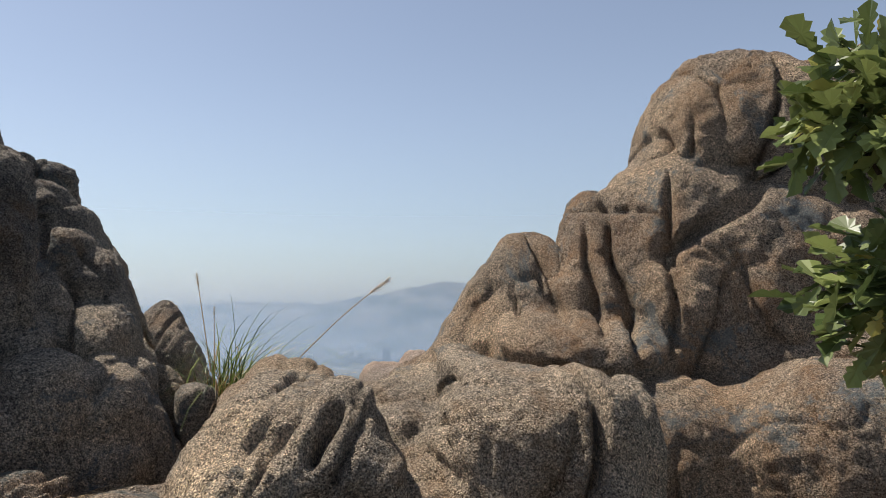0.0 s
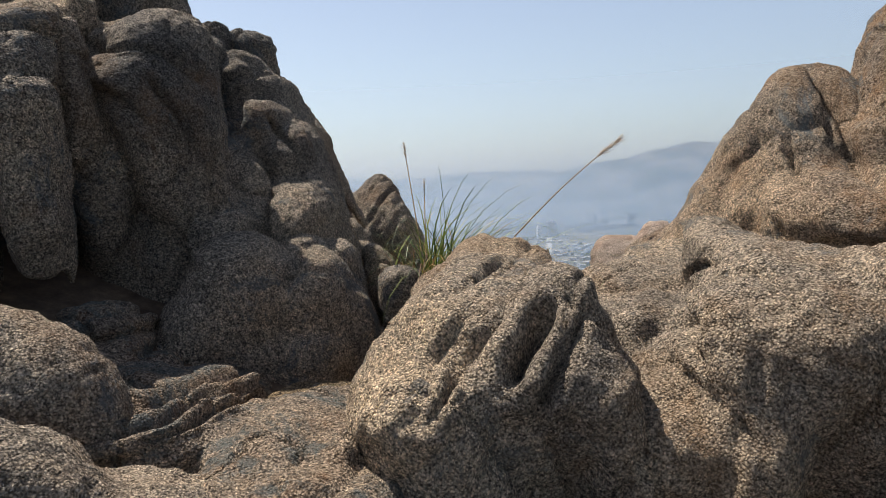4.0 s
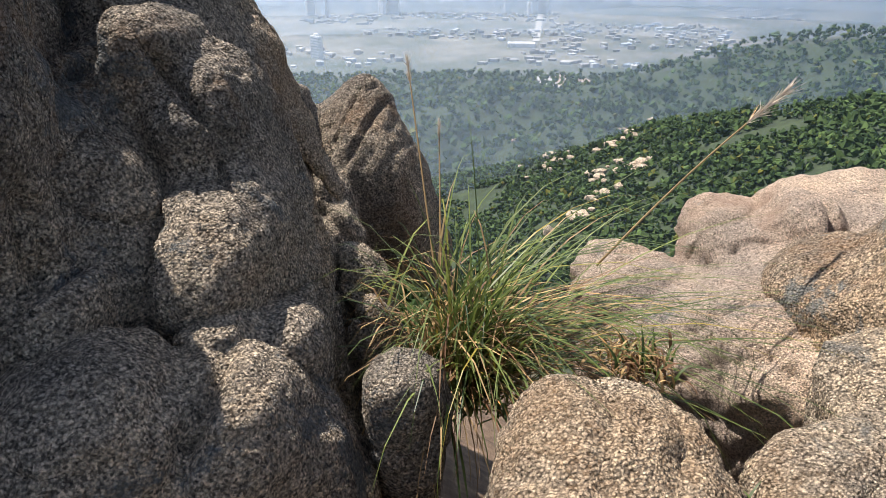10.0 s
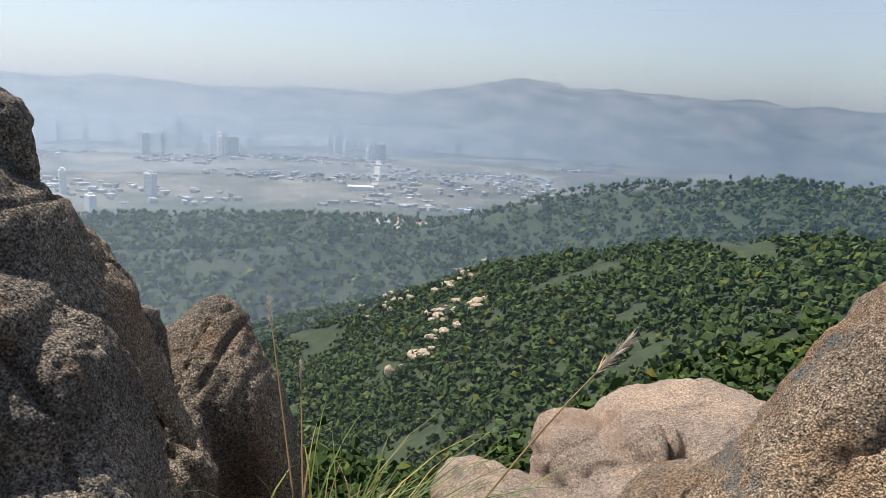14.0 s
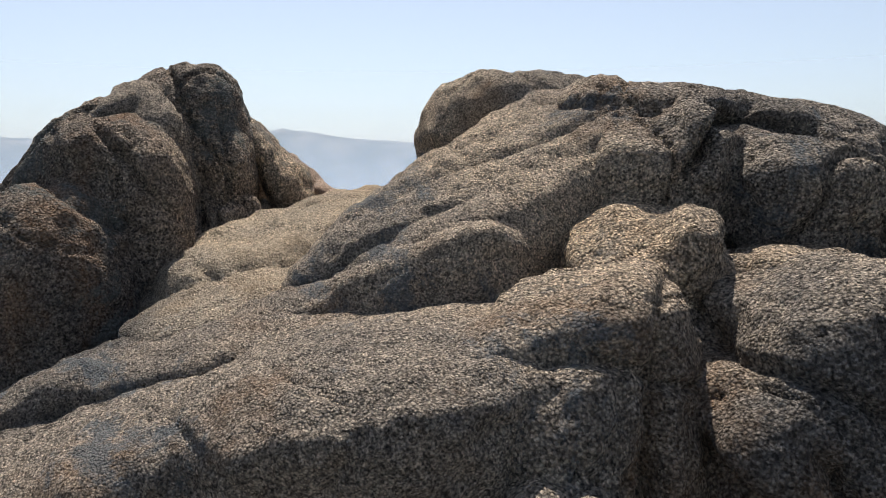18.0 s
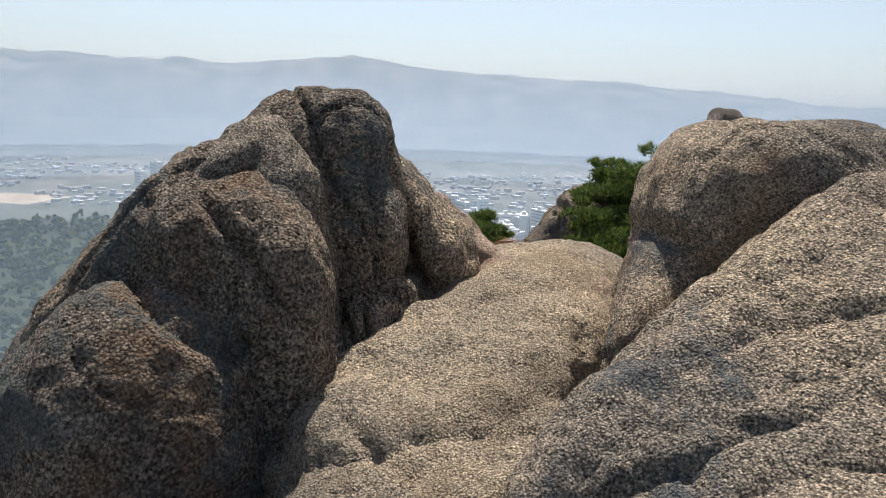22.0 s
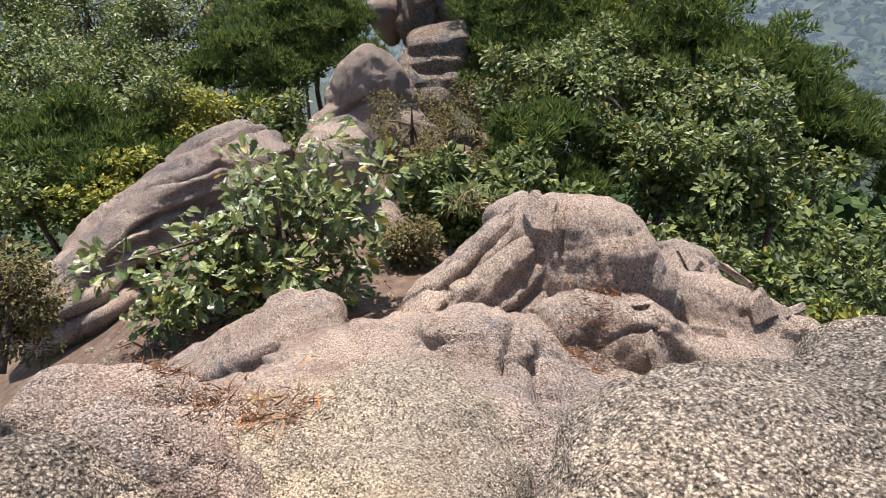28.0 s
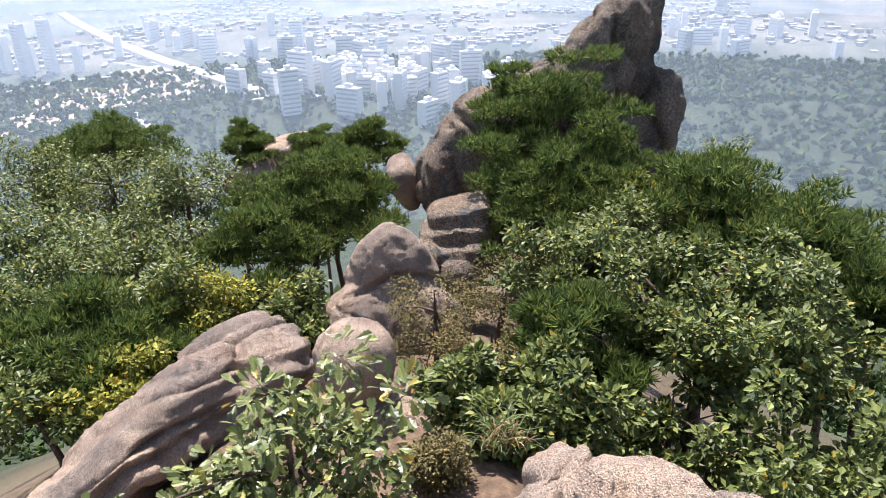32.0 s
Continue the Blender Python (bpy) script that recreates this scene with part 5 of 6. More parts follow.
half = ((0.04, 0.0), (0.10, 0.16), (0.06, 0.22), (0.20, 0.36), (0.13, 0.44), (0.28, 0.58), (0.19, 0.68), (0.25, 0.82), (0.10, 0.92))
LEAF = np.array([(0, 0.5, -0.03)] + [(-a, b, 0.05 * a / 0.25) for a, b in half] + [(0, 1, -0.05)] + [(a, b, 0.05 * a / 0.25) for a, b in half[::-1]])
LEAF_F = np.array([(0, 1 + (k + 1) % 19, 1 + k) for k in range(19)])
LEAF2 = np.array(((0, 0, 0), (-0.30, 0.55, 0.08), (0, 1, -0.05), (0.30, 0.55, 0.08)))
LEAF2_F = np.array(((0, 2, 1), (0, 3, 2)))
NEEDLE = np.array(((-0.10, 0, 0), (0.10, 0, 0), (0, 1, 0.05)))
NEEDLE_F = np.array(((0, 1, 2),))


def tube(points, radii, sides=6):
    """A tapering limb along points."""
    p, rad = np.array(points, float), np.array(radii, float)
    d = unit(np.gradient(p, axis=0))
    a = unit(np.cross(d, np.array((0.31, 0.92, 0.24))))
    b = np.cross(d, a)
    th = np.linspace(0, 2 * math.pi, sides, endpoint=False)
    v = (p[:, None] + rad[:, None, None] * (np.cos(th)[None, :, None] * a[:, None] + np.sin(th)[None, :, None] * b[:, None])).reshape(-1, 3)
    f = [(i * sides + j, i * sides + (j + 1) % sides, (i + 1) * sides + (j + 1) % sides, (i + 1) * sides + j) for i in range(len(p) - 1) for j in range(sides)]
    return v, np.array(f)


def joined(tables):
    vs, fs, o = [], [], 0
    for v, f in tables:
        vs.append(v)
        fs.append(f + o)
        o += len(v)
    return np.concatenate(vs), np.concatenate(fs)


def part(name, verts, faces, mat, parent, label="", smooth=True):
    ob = new(name, fast_mesh(name, verts, faces, mat, smooth))
    ob.parent = parent
    return tagged(ob, label) if label else ob


KINDS = {
    "oak": ("oak_tree", M_OAK, "green broadleaf oak scrub with glossy leaves", "tree"),
    "oakd": ("oak_shrub", M_OAKD, "dark glossy oak shrub beside the path", "shrub"),
    "oaky": ("oak_shrub", M_OAKY, "oak shrub with leaves turning yellow", "shrub"),
    "pine": ("pine_tree", M_PINE, "mountain pine with flat layered needle pads", "tree"),
    "dry": ("dry_shrub", M_DRY, "half-dry olive-brown shrub among rocks", "shrub"),
    "bare": ("thin_oak", M_OAK, "thin oak with few leaves and bare twigs", "tree"),
}


def plant(kind, x, y, z, rw, rh, leaf=None, dense=1.0, foot=None, fine=False):
    """A tree or shrub: trunk, limbs that reach the clumps of its crown, and single leaves or needles."""
    name, mat, label, cat = KINDS[kind]
    g = np.random.default_rng(int(abs(x * 131 + y * 717 + z * 37) * 10) % 100000)
    rh = max(rh, 0.45 * rw)
    gz = ground_z(x, y)
    if kind != "pine" and not foot and gz < z and z - gz < 3.2 * rh:
        rh = (z + rh - gz) / 2
        z = gz + rh
    top = new(name)
    base = np.array(foot if foot else (x + g.normal() * 0.2 * rw, y + g.normal() * 0.2 * rw, min(ground_z(x, y), z - rh) - 0.1))
    tagged(top, label, cat)
    n_cl = int((52 if kind == "pine" else 36) * min(2.0, max(0.6, rw)) * (0.35 if kind == "bare" else 1))
    dirs = unit(g.normal(size=(n_cl, 3)))
    rad = g.uniform(0.35, 1.0, (n_cl, 1)) ** 0.6
    cl = dirs * rad * np.array((rw, rw, rh)) * (1 + 0.25 * g.normal(size=(n_cl, 1)))
    if kind == "pine":
        cl[:, 2] = np.round(cl[:, 2] / (0.36 * rh)) * 0.36 * rh + g.normal(size=n_cl) * 0.05 * rh
        cl[:, :2] *= (1.05 - 0.5 * np.clip(cl[:, 2:] / rh, -0.3, 1))
    cl = cl + np.array((x, y, z))
    c0 = np.array((x, y, z - 0.2 * rh))
    bend = (base + c0) / 2 + g.normal(size=3) * np.array((0.12, 0.12, 0)) * rw
    tw = 0.035 + 0.03 * rw
    part("trunk", *tube([base, bend, c0, (x, y, z + 0.6 * rh)], [tw, tw * 0.8, tw * 0.6, tw * 0.15], 8), M_BARK, top)
    for c in cl[:: 3 if kind != "bare" else 1]:
        s = c0 + (bend - c0) * g.uniform(0, 0.6) if g.uniform() < 0.4 else c0 + (0, 0, g.uniform(-0.1, 0.6) * rh)
        m = (s + c) / 2 + g.normal(size=3) * 0.08 * rw
        part("limb", *tube([s, m, c], [tw * 0.38, tw * 0.22, tw * 0.06], 5), M_BARK, top)
    size = leaf or {"oak": 0.085, "oakd": 0.085, "oaky": 0.075, "pine": 0.12, "dry": 0.035, "bare": 0.07}[kind]
    if kind == "pine":
        m = int(70 * dense)
        pr = np.array((0.36, 0.36, 0.13)) * min(1.0, rw * 0.8)
        tips = (cl[:, None] + unit(g.normal(size=(n_cl, m, 3))) * g.uniform(0.2, 1, (n_cl, m, 1)) ** 0.5 * pr).reshape(-1, 3)
        k = 7
        pos = np.repeat(tips, k, 0)
        out = g.normal(size=pos.shape) * 0.55 + np.array((0, 0, 0.75)) + unit(pos - np.repeat(np.repeat(cl, m, 0), k, 0)) * 0.5
        v, f = scatter(NEEDLE, NEEDLE_F, pos, out, size * g.uniform(0.7, 1.3, len(pos)), 0.1, g)
    else:
        m = int({"oak": 150, "oakd": 150, "oaky": 150, "dry": 260, "bare": 60}[kind] * dense)
        cr = 0.30 * min(1.2, max(0.5, rw))
        off = unit(g.normal(size=(n_cl, m, 3))) * g.uniform(0.1, 1, (n_cl, m, 1)) ** 0.45 * cr * np.array((1, 1, 0.75))
        pos = (cl[:, None] + off).reshape(-1, 3)
        out = unit(off.reshape(-1, 3)) + g.normal(size=pos.shape) * 0.6 + np.array((0, 0, -0.15))
        tpl = (LEAF, LEAF_F) if fine else (LEAF2, LEAF2_F)
        v, f = scatter(*tpl, pos, out, size * g.uniform(0.6, 1.35, len(pos)), 0.75, g)
    part("crown", v, f, mat, top, smooth=False)
    return top


def grass_tuft(name, x, y, z, n, length, spread, label, dry=0.35, lean=(0, 0), wide=0.42):
    """A tussock of arching blades, some dry, rooted at one spot."""
    top = tagged(new(name), label, "grass")
    g = np.random.default_rng(int(abs(x * 51 + y * 97) * 100) % 9999)
    for mat, part_name, count in ((M_GRASS, "green_blades", int(n * (1 - dry))), (M_STRAW, "dry_blades", int(n * dry))):
        a = g.uniform(0, 2 * math.pi, count)
        ln = length * g.uniform(0.45, 1.1, count) * (1 if mat == M_GRASS else 0.8)
        tilt = np.abs(g.normal(0, wide, count)) + 0.04
        drop = g.uniform(0.7, 2.3, count) * (1 if mat == M_GRASS else 1.25)
        root = np.stack([x + g.normal(0, spread, count), y + g.normal(0, spread, count), np.full(count, z)], 1)
        h = np.stack([np.cos(a), np.sin(a), np.zeros(count)], 1) + np.array((*lean, 0))
        side = np.stack([-np.sin(a), np.cos(a), np.zeros(count)], 1)
        k = 8
        rows, p, ang = [], root.copy(), tilt.copy()
        for i in range(k):
            wd = 0.0055 * (1 - (i / (k - 1)) ** 2 * 0.95) * g.uniform(0.7, 1.3, count)
            rows += [p - side * wd[:, None], p + side * wd[:, None]]
            p = p + (ln / k)[:, None] * (np.sin(ang)[:, None] * h + np.cos(ang)[:, None] * np.array((0, 0, 1.0)))
            ang = ang + drop * (0.10 + 0.25 * i / k)
        v = np.stack(rows, 1)
        q = np.array([(2 * i, 2 * i + 1, 2 * i + 3, 2 * i + 2) for i in range(k - 1)])
        f = q[None] + (np.arange(count) * 2 * k)[:, None, None]
        part(part_name, v.reshape(-1, 3), f.reshape(-1, 4), mat, top, smooth=False)
    return top


def plume(parent, root, tip, sag, size=0.10):
    """A thin stalk with a feathery seed head."""
    a, b = np.array(root), np.array(tip)
    pts = [a + (b - a) * t + np.array((0, 0, sag)) * math.sin(math.pi * t) for t in np.linspace(0, 1, 9)]
    stalk = part("stalk", *tube(pts, np.linspace(0.0055, 0.003, 9), 5), M_STRAW, parent, "thin dry flower stalk")
    g = np.random.default_rng(5)
    n = 140
    t = g.uniform(0, 1, n)
    d = unit(pts[-1] - pts[-2])
    pos = pts[-1] + d * (t[:, None] - 0.75) * size * 2.0
    out = d * 1.0 + g.normal(size=(n, 3)) * 0.22
    part("seed_head", *scatter(NEEDLE * (0.35, 1, 1), NEEDLE_F, pos, out, size * g.uniform(0.4, 1.0, n), 0.2, g), M_PLUME, parent, "pale feathery seed head")


tuft = grass_tuft("silver_grass", -1.65, 5.92, 0.31, 640, 1.5, 0.10, "tall silver grass tussock, green and straw blades, at the brink", 0.45, (0.42, 0.0), 0.5)
plume(tuft, (-1.13, 6.14, 0.88), (-0.48, 6.68, 1.51), 0.03, 0.12)
plume(tuft, (-1.85, 6.17, 0.78), (-2.15, 6.71, 1.57), 0.0, 0.07)
plume(tuft, (-1.84, 6.24, 0.74), (-1.99, 6.70, 1.28), 0.0, 0.05)
grass_tuft("low_grass", -0.59, 4.93, 0.62, 420, 0.20, 0.06, "low grass tuft in the crack beside the hump", 0.3)
grass_tuft("low_grass", -0.51, 4.79, 0.61, 300, 0.18, 0.05, "low browning grass in the rock crack", 0.6)
grass_tuft("low_grass", -0.92, 5.54, 0.78, 160, 0.2, 0.06, "thin dry grass behind the hump", 0.8)
grass_tuft("low_grass", -8.47, 6.79, 1.34, 160, 0.35, 0.06, "grass tuft behind the outcrop", 0.4)
grass_tuft("straw_litter", -6.27, 4.63, 2.26, 260, 0.16, 0.12, "rusty dry grass litter in a rock hollow", 1.0)
grass_tuft("straw_litter", -6.55, 4.48, 2.21, 200, 0.14, 0.10, "rusty dry grass litter in a rock hollow", 1.0)

plant("oakd", -9.33, 5.68, 1.08, 0.72, 0.60, leaf=0.105, dense=0.36, foot=(-8.85, 5.57, 0.54), fine=True)
plant("oakd", -9.23, 5.13, 0.89, 0.57, 0.30, leaf=0.105, dense=0.36, foot=(-8.89, 5.27, 0.61), fine=True)
plant("oakd", 1.18, 1.91, 1.86, 0.16, 0.16, leaf=0.12, dense=0.12, foot=(1.81, 2.13, 0.76), fine=True)
plant("oakd", 1.24, 1.94, 1.34, 0.13, 0.13, leaf=0.12, dense=0.10, foot=(1.81, 2.13, 0.76), fine=True)
plant("dry", -9.52, 3.88, 1.08, 0.25, 0.4, foot=(-9.28, 3.68, 0.67))

# ---- trees and shrubs beyond the saddle ----
plant("pine", -25.55, 6.66, -0.79, 1.58, 0.65)
plant("oak", -23.61, 5.03, -0.88, 1.26, 0.88)
plant("oak", -21.80, 6.38, -0.90, 1.32, 0.84)
plant("oak", -20.27, 7.57, -0.59, 1.09, 0.80)
plant("oak", -18.93, 4.88, -0.76, 1.22, 0.83)
plant("oak", -17.38, 6.00, -0.57, 1.01, 0.78)
plant("oak", -17.46, 7.30, -0.74, 0.93, 0.83)
plant("pine", -24.32, 10.04, -1.00, 0.75, 0.52)
plant("pine", -21.25, 12.18, -0.67, 0.83, 0.55)
plant("pine", -23.33, 11.71, -0.95, 0.60, 0.33)
plant("pine", -17.48, 9.25, -0.25, 1.44, 0.77)
plant("pine", -16.63, 8.04, -0.53, 1.04, 0.71)
plant("pine", -17.99, 9.93, -0.32, 0.82, 0.60)
plant("oaky", -14.64, 6.67, -0.40, 0.74, 0.46)
plant("oak", -15.09, 5.94, -0.41, 0.74, 0.46)
plant("pine", -14.48, 4.68, -0.28, 1.10, 0.38)
plant("oak", -16.51, 4.39, -0.43, 0.88, 0.60)
plant("oaky", -13.30, 4.98, -0.34, 0.60, 0.28)
plant("oak", -13.38, 4.17, -0.21, 0.57, 0.36)
plant("oak", -14.40, 7.61, -0.67, 0.60, 0.40)
plant("pine", -14.15, 5.77, -0.55, 0.72, 0.32)
plant("pine", -15.10, 13.05, 0.95, 1.45, 1.12)
plant("pine", -16.20, 12.70, 1.00, 0.80, 0.80)
plant("pine", -13.95, 12.22, 0.20, 1.56, 0.69)
plant("pine", -11.78, 12.83, 0.45, 1.53, 0.56)
plant("pine", -10.56, 13.15, 0.33, 1.19, 0.45)
plant("oaky", -12.78, 12.76, 0.43, 0.43, 0.39)
plant("bare", -12.32, 13.85, 0.83, 0.52, 0.39)
plant("oak", -10.80, 10.48, 0.43, 0.86, 0.56)
plant("oak", -9.93, 11.24, 0.57, 0.76, 0.54)
plant("oak", -9.52, 10.13, 0.35, 0.63, 0.54)
plant("oak", -9.01, 10.90, 0.27, 0.77, 0.60)
plant("oak", -9.29, 9.43, 0.01, 0.57, 0.41)
plant("oak", -8.18, 9.78, 0.13, 0.78, 0.49)
plant("pine", -10.41, 9.28, 0.13, 0.78, 0.60)
plant("oak", -8.25, 11.09, -0.04, 0.65, 0.71)
plant("pine", -9.35, 13.08, -0.20, 0.76, 0.55)
plant("oak", -11.89, 10.13, 0.24, 0.65, 0.43)
plant("oak", -11.76, 11.18, 0.32, 0.82, 0.52)
plant("dry", -11.93, 8.38, 0.13, 0.63, 0.59)
plant("dry", -12.41, 9.81, -0.05, 0.71, 0.41)
plant("dry", -11.16, 8.56, -0.22, 0.38, 0.32)
plant("oak", -10.79, 1.01, 0.76, 0.5, 0.6)
plant("oak", -9.64, 7.68, 0.42, 0.34, 0.3)
plant("oak", -10.21, 7.69, 0.40, 0.42, 0.36)
plant("dry", -9.51, 6.89, 0.38, 0.22, 0.18)
plant("oak", -10.18, 8.49, 0.27, 0.5, 0.42)
plant("oak", -9.37, 8.22, 0.50, 0.36, 0.3)
plant("dry", -10.93, 8.47, 0.10, 0.5, 0.45)
plant("oak", -7.15, 9.55, -0.01, 0.73, 0.54, dense=0.9)
plant("oak", -7.80, 11.78, -0.75, 0.88, 0.82)
plant("oaky", -6.53, 9.10, 0.19, 0.47, 0.30)
plant("pine", -10.75, 14.38, -0.41, 1.20, 0.52)


# ---- litter and flakes lying on the outcrop ----
from mathutils.bvhtree import BVHTree
outcrop = bpy.data.objects["sunlit_outcrop"]
ov, of = [], []
for ob in [o for o in bpy.data.objects if o.parent == outcrop and o.type == "MESH"] + [bpy.data.objects[k] for k in ("rail_rock", "saddle_slab")]:
    base = len(ov)
    ov += [v.co.copy() for v in ob.data.vertices]
    of += [[base + i for i in q.vertices] for q in ob.data.polygons]
rock_tree = BVHTree.FromPolygons(ov, of)


def on_rock(x, y):
    hit = rock_tree.ray_cast(Vector((x, y, 6.0)), Vector((0, 0, -1)))
    return (np.array(hit[0]), np.array(hit[1])) if hit[0] is not None else None


def needle_litter(spots, n, label, seed):
    """Dry needles and grass that have drifted into a hollow."""
    g = np.random.default_rng(seed)
    pos = []
    for x, y, z, rad in spots:
        for dx, dy in g.normal(size=(n, 2)) * rad:
            h = on_rock(x + dx, y + dy)
            if h is not None and abs(h[0][2] - z) < 0.6:
                pos.append(h[0] + h[1] * g.uniform(0.004, 0.02))
    if not pos:
        return
    pos = np.array(pos)
    out = g.normal(size=pos.shape) * np.array((1, 1, 0.35))
    v, f = scatter(NEEDLE * (0.5, 1, 1), NEEDLE_F, pos, out, g.uniform(0.03, 0.07, len(pos)), 0.3, g)
    tagged(new("needle_litter", fast_mesh("needle_litter", v, f, M_LITTER, False)), label, "litter", kind="stuff")


needle_litter([(-6.70, 4.39, 2.06, 0.04), (-6.55, 4.45, 2.06, 0.05), (-6.40, 4.53, 2.07, 0.06), (-6.32, 4.63, 2.05, 0.06)], 130, "rusty dry needles in a rock hollow", 5)
needle_litter([(-6.75, 6.39, 1.60, 0.07), (-6.59, 6.17, 1.63, 0.08), (-6.50, 6.01, 1.65, 0.08)], 170, "rusty dry needles in the outcrop channel", 6)
needle_litter([(-8.21, 5.81, 0.92, 0.10), (-8.52, 6.16, 0.91, 0.12)], 150, "dry needles beside the outcrop", 7)


def flake(x, y, size, seed):
    """A thin loose-edged flake of granite lying on the plate."""
    h = on_rock(x, y)
    if h is None:
        return
    g = np.random.default_rng(seed)
    c, nrm = h
    a = unit(np.cross(nrm, np.array((0.3, 0.9, 0.1))))
    b = np.cross(nrm, a)
    th = np.sort(g.uniform(0, 2 * math.pi, 6)) + g.uniform(0, 1)
    rad = size * g.uniform(0.7, 1.2, 6) * (1 + 0.4 * np.cos(th * 2))
    ring = c + rad[:, None] * (np.cos(th)[:, None] * a + np.sin(th)[:, None] * b)
    v = np.concatenate([ring - nrm * 0.02, ring + nrm * 0.016, ring + nrm * 0.022 + (c - ring) * 0.08])
    bm = bmesh.new()
    vs = [bm.verts.new(q) for q in v]
    for k in range(6):
        for o in (0, 6):
            bm.faces.new((vs[o + k], vs[o + (k + 1) % 6], vs[o + 6 + (k + 1) % 6], vs[o + 6 + k]))
    bm.faces.new(vs[12:])
    me = bpy.data.meshes.new("flake")
    bm.to_mesh(me)
    bm.free()
    me.materials.append(M_PALE)
    ob = new("flake", me)
    ob.parent = outcrop
    tagged(ob, "thin angular granite flake")


for k, (x, y, z) in enumerate([(-6.53, 6.38, 1.58), (-6.64, 6.83, 1.55), (-6.44, 6.81, 1.56), (-6.37, 7.15, 1.48), (-6.35, 6.34, 1.60), (-6.61, 7.15, 1.51), (-6.36, 7.40, 1.41), (-7.18, 6.33, 1.54), (-6.89, 7.13, 1.57)]):
    flake(x, y, 0.10 + 0.05 * ((k * 7) % 4) / 3, 40 + k)


# ---- gravel and roots on the path ----
PEB_V = np.array([(0, 0, 0.6)] + [(math.cos(a), math.sin(a), 0.1) for a in np.arange(5) * 1.2566] + [(0, 0, -0.5)])
PEB_F = np.array([(0, 1 + k, 1 + (k + 1) % 5) for k in range(5)] + [(6, 1 + (k + 1) % 5, 1 + k) for k in range(5)])
g = np.random.default_rng(31)
peb, twig = [], []
for x, y, z, rad in ((-9.22, 4.17, 0.69, 0.6), (-8.71, 3.86, 0.90, 0.6), (-9.46, 4.62, 0.54, 0.5), (-8.16, 4.18, 1.01, 0.5), (-8.59, 5.79, 0.64, 0.5)):
    for dx, dy in g.normal(size=(260, 2)) * rad:
        peb.append((x + dx, y + dy, ground_z(x + dx, y + dy) + 0.004))
    for dx, dy in g.normal(size=(60, 2)) * rad:
        twig.append((x + dx, y + dy, ground_z(x + dx, y + dy) + 0.012))
peb, twig = np.array(peb), np.array(twig)
tagged(new("path_gravel", fast_mesh("path_gravel", *scatter(PEB_V * np.array((1, 0.8, 1)), PEB_F, peb, g.normal(size=peb.shape) * np.array((1, 1, 0.15)), 0.008 + 0.035 * g.uniform(0, 1, len(peb)) ** 4, 0.95, g), M_WARM, False)), "loose granite gravel on the sandy path", "gravel", kind="stuff")
tagged(new("path_litter", fast_mesh("path_litter", *scatter(NEEDLE * (0.6, 1, 1), NEEDLE_F, twig, g.normal(size=twig.shape) * np.array((1, 1, 0.1)), g.uniform(0.05, 0.16, len(twig)), 0.3, g), M_LITTER, False)), "dry twigs and needles on the sandy path", "litter", kind="stuff")
for k, (x, y, z, a, ln) in enumerate(((-9.24, 4.27, 0.66, 0.4, 0.8), (-8.86, 4.04, 0.82, -0.3, 0.7), (-8.82, 4.36, 0.75, 1.1, 0.5))):
    pts = []
    for t in np.linspace(0, 1, 9):
        px, py = x + math.cos(a) * ln * (t - 0.5) + 0.05 * math.sin(9 * t + k), y + math.sin(a) * ln * (t - 0.5)
        pts.append((px, py, ground_z(px, py) + 0.012 - 0.03 * abs(t - 0.5)))
    tagged(new("exposed_root", fast_mesh("exposed_root", *tube(pts, np.linspace(0.022, 0.008, 9), 7), M_BARK)), "gnarled brown root lying bare across the path", "root")

# ---- far woods ----
ICO_V = np.array([(0, 0, 1.0)] + [(0.894 * math.cos(a), 0.894 * math.sin(a), 0.447) for a in np.arange(5) * 1.2566] + [(0.894 * math.cos(a), 0.894 * math.sin(a), -0.447) for a in np.arange(5) * 1.2566 + 0.6283] + [(0, 0, -1.0)])
ICO_F = np.array([(0, 1 + i, 1 + (i + 1) % 5) for i in range(5)] + [(1 + i, 6 + i, 1 + (i + 1) % 5) for i in range(5)] + [(6 + i, 6 + (i + 1) % 5, 1 + (i + 1) % 5) for i in range(5)] + [(11, 6 + (i + 1) % 5, 6 + i) for i in range(5)])
OCT_V = np.array(((1, 0, 0), (0, 1, 0), (-1, 0, 0), (0, -1, 0), (0, 0, 1), (0, 0, -1.0)))
OCT_F = np.array(((0, 1, 4), (1, 2, 4), (2, 3, 4), (3, 0, 4), (1, 0, 5), (2, 1, 5), (3, 2, 5), (0, 3, 5)))
M_WOODS = foliage("far_woods", (0.016, 0.034, 0.010), (0.055, 0.088, 0.026), 0.8, 0.1, 0.1)


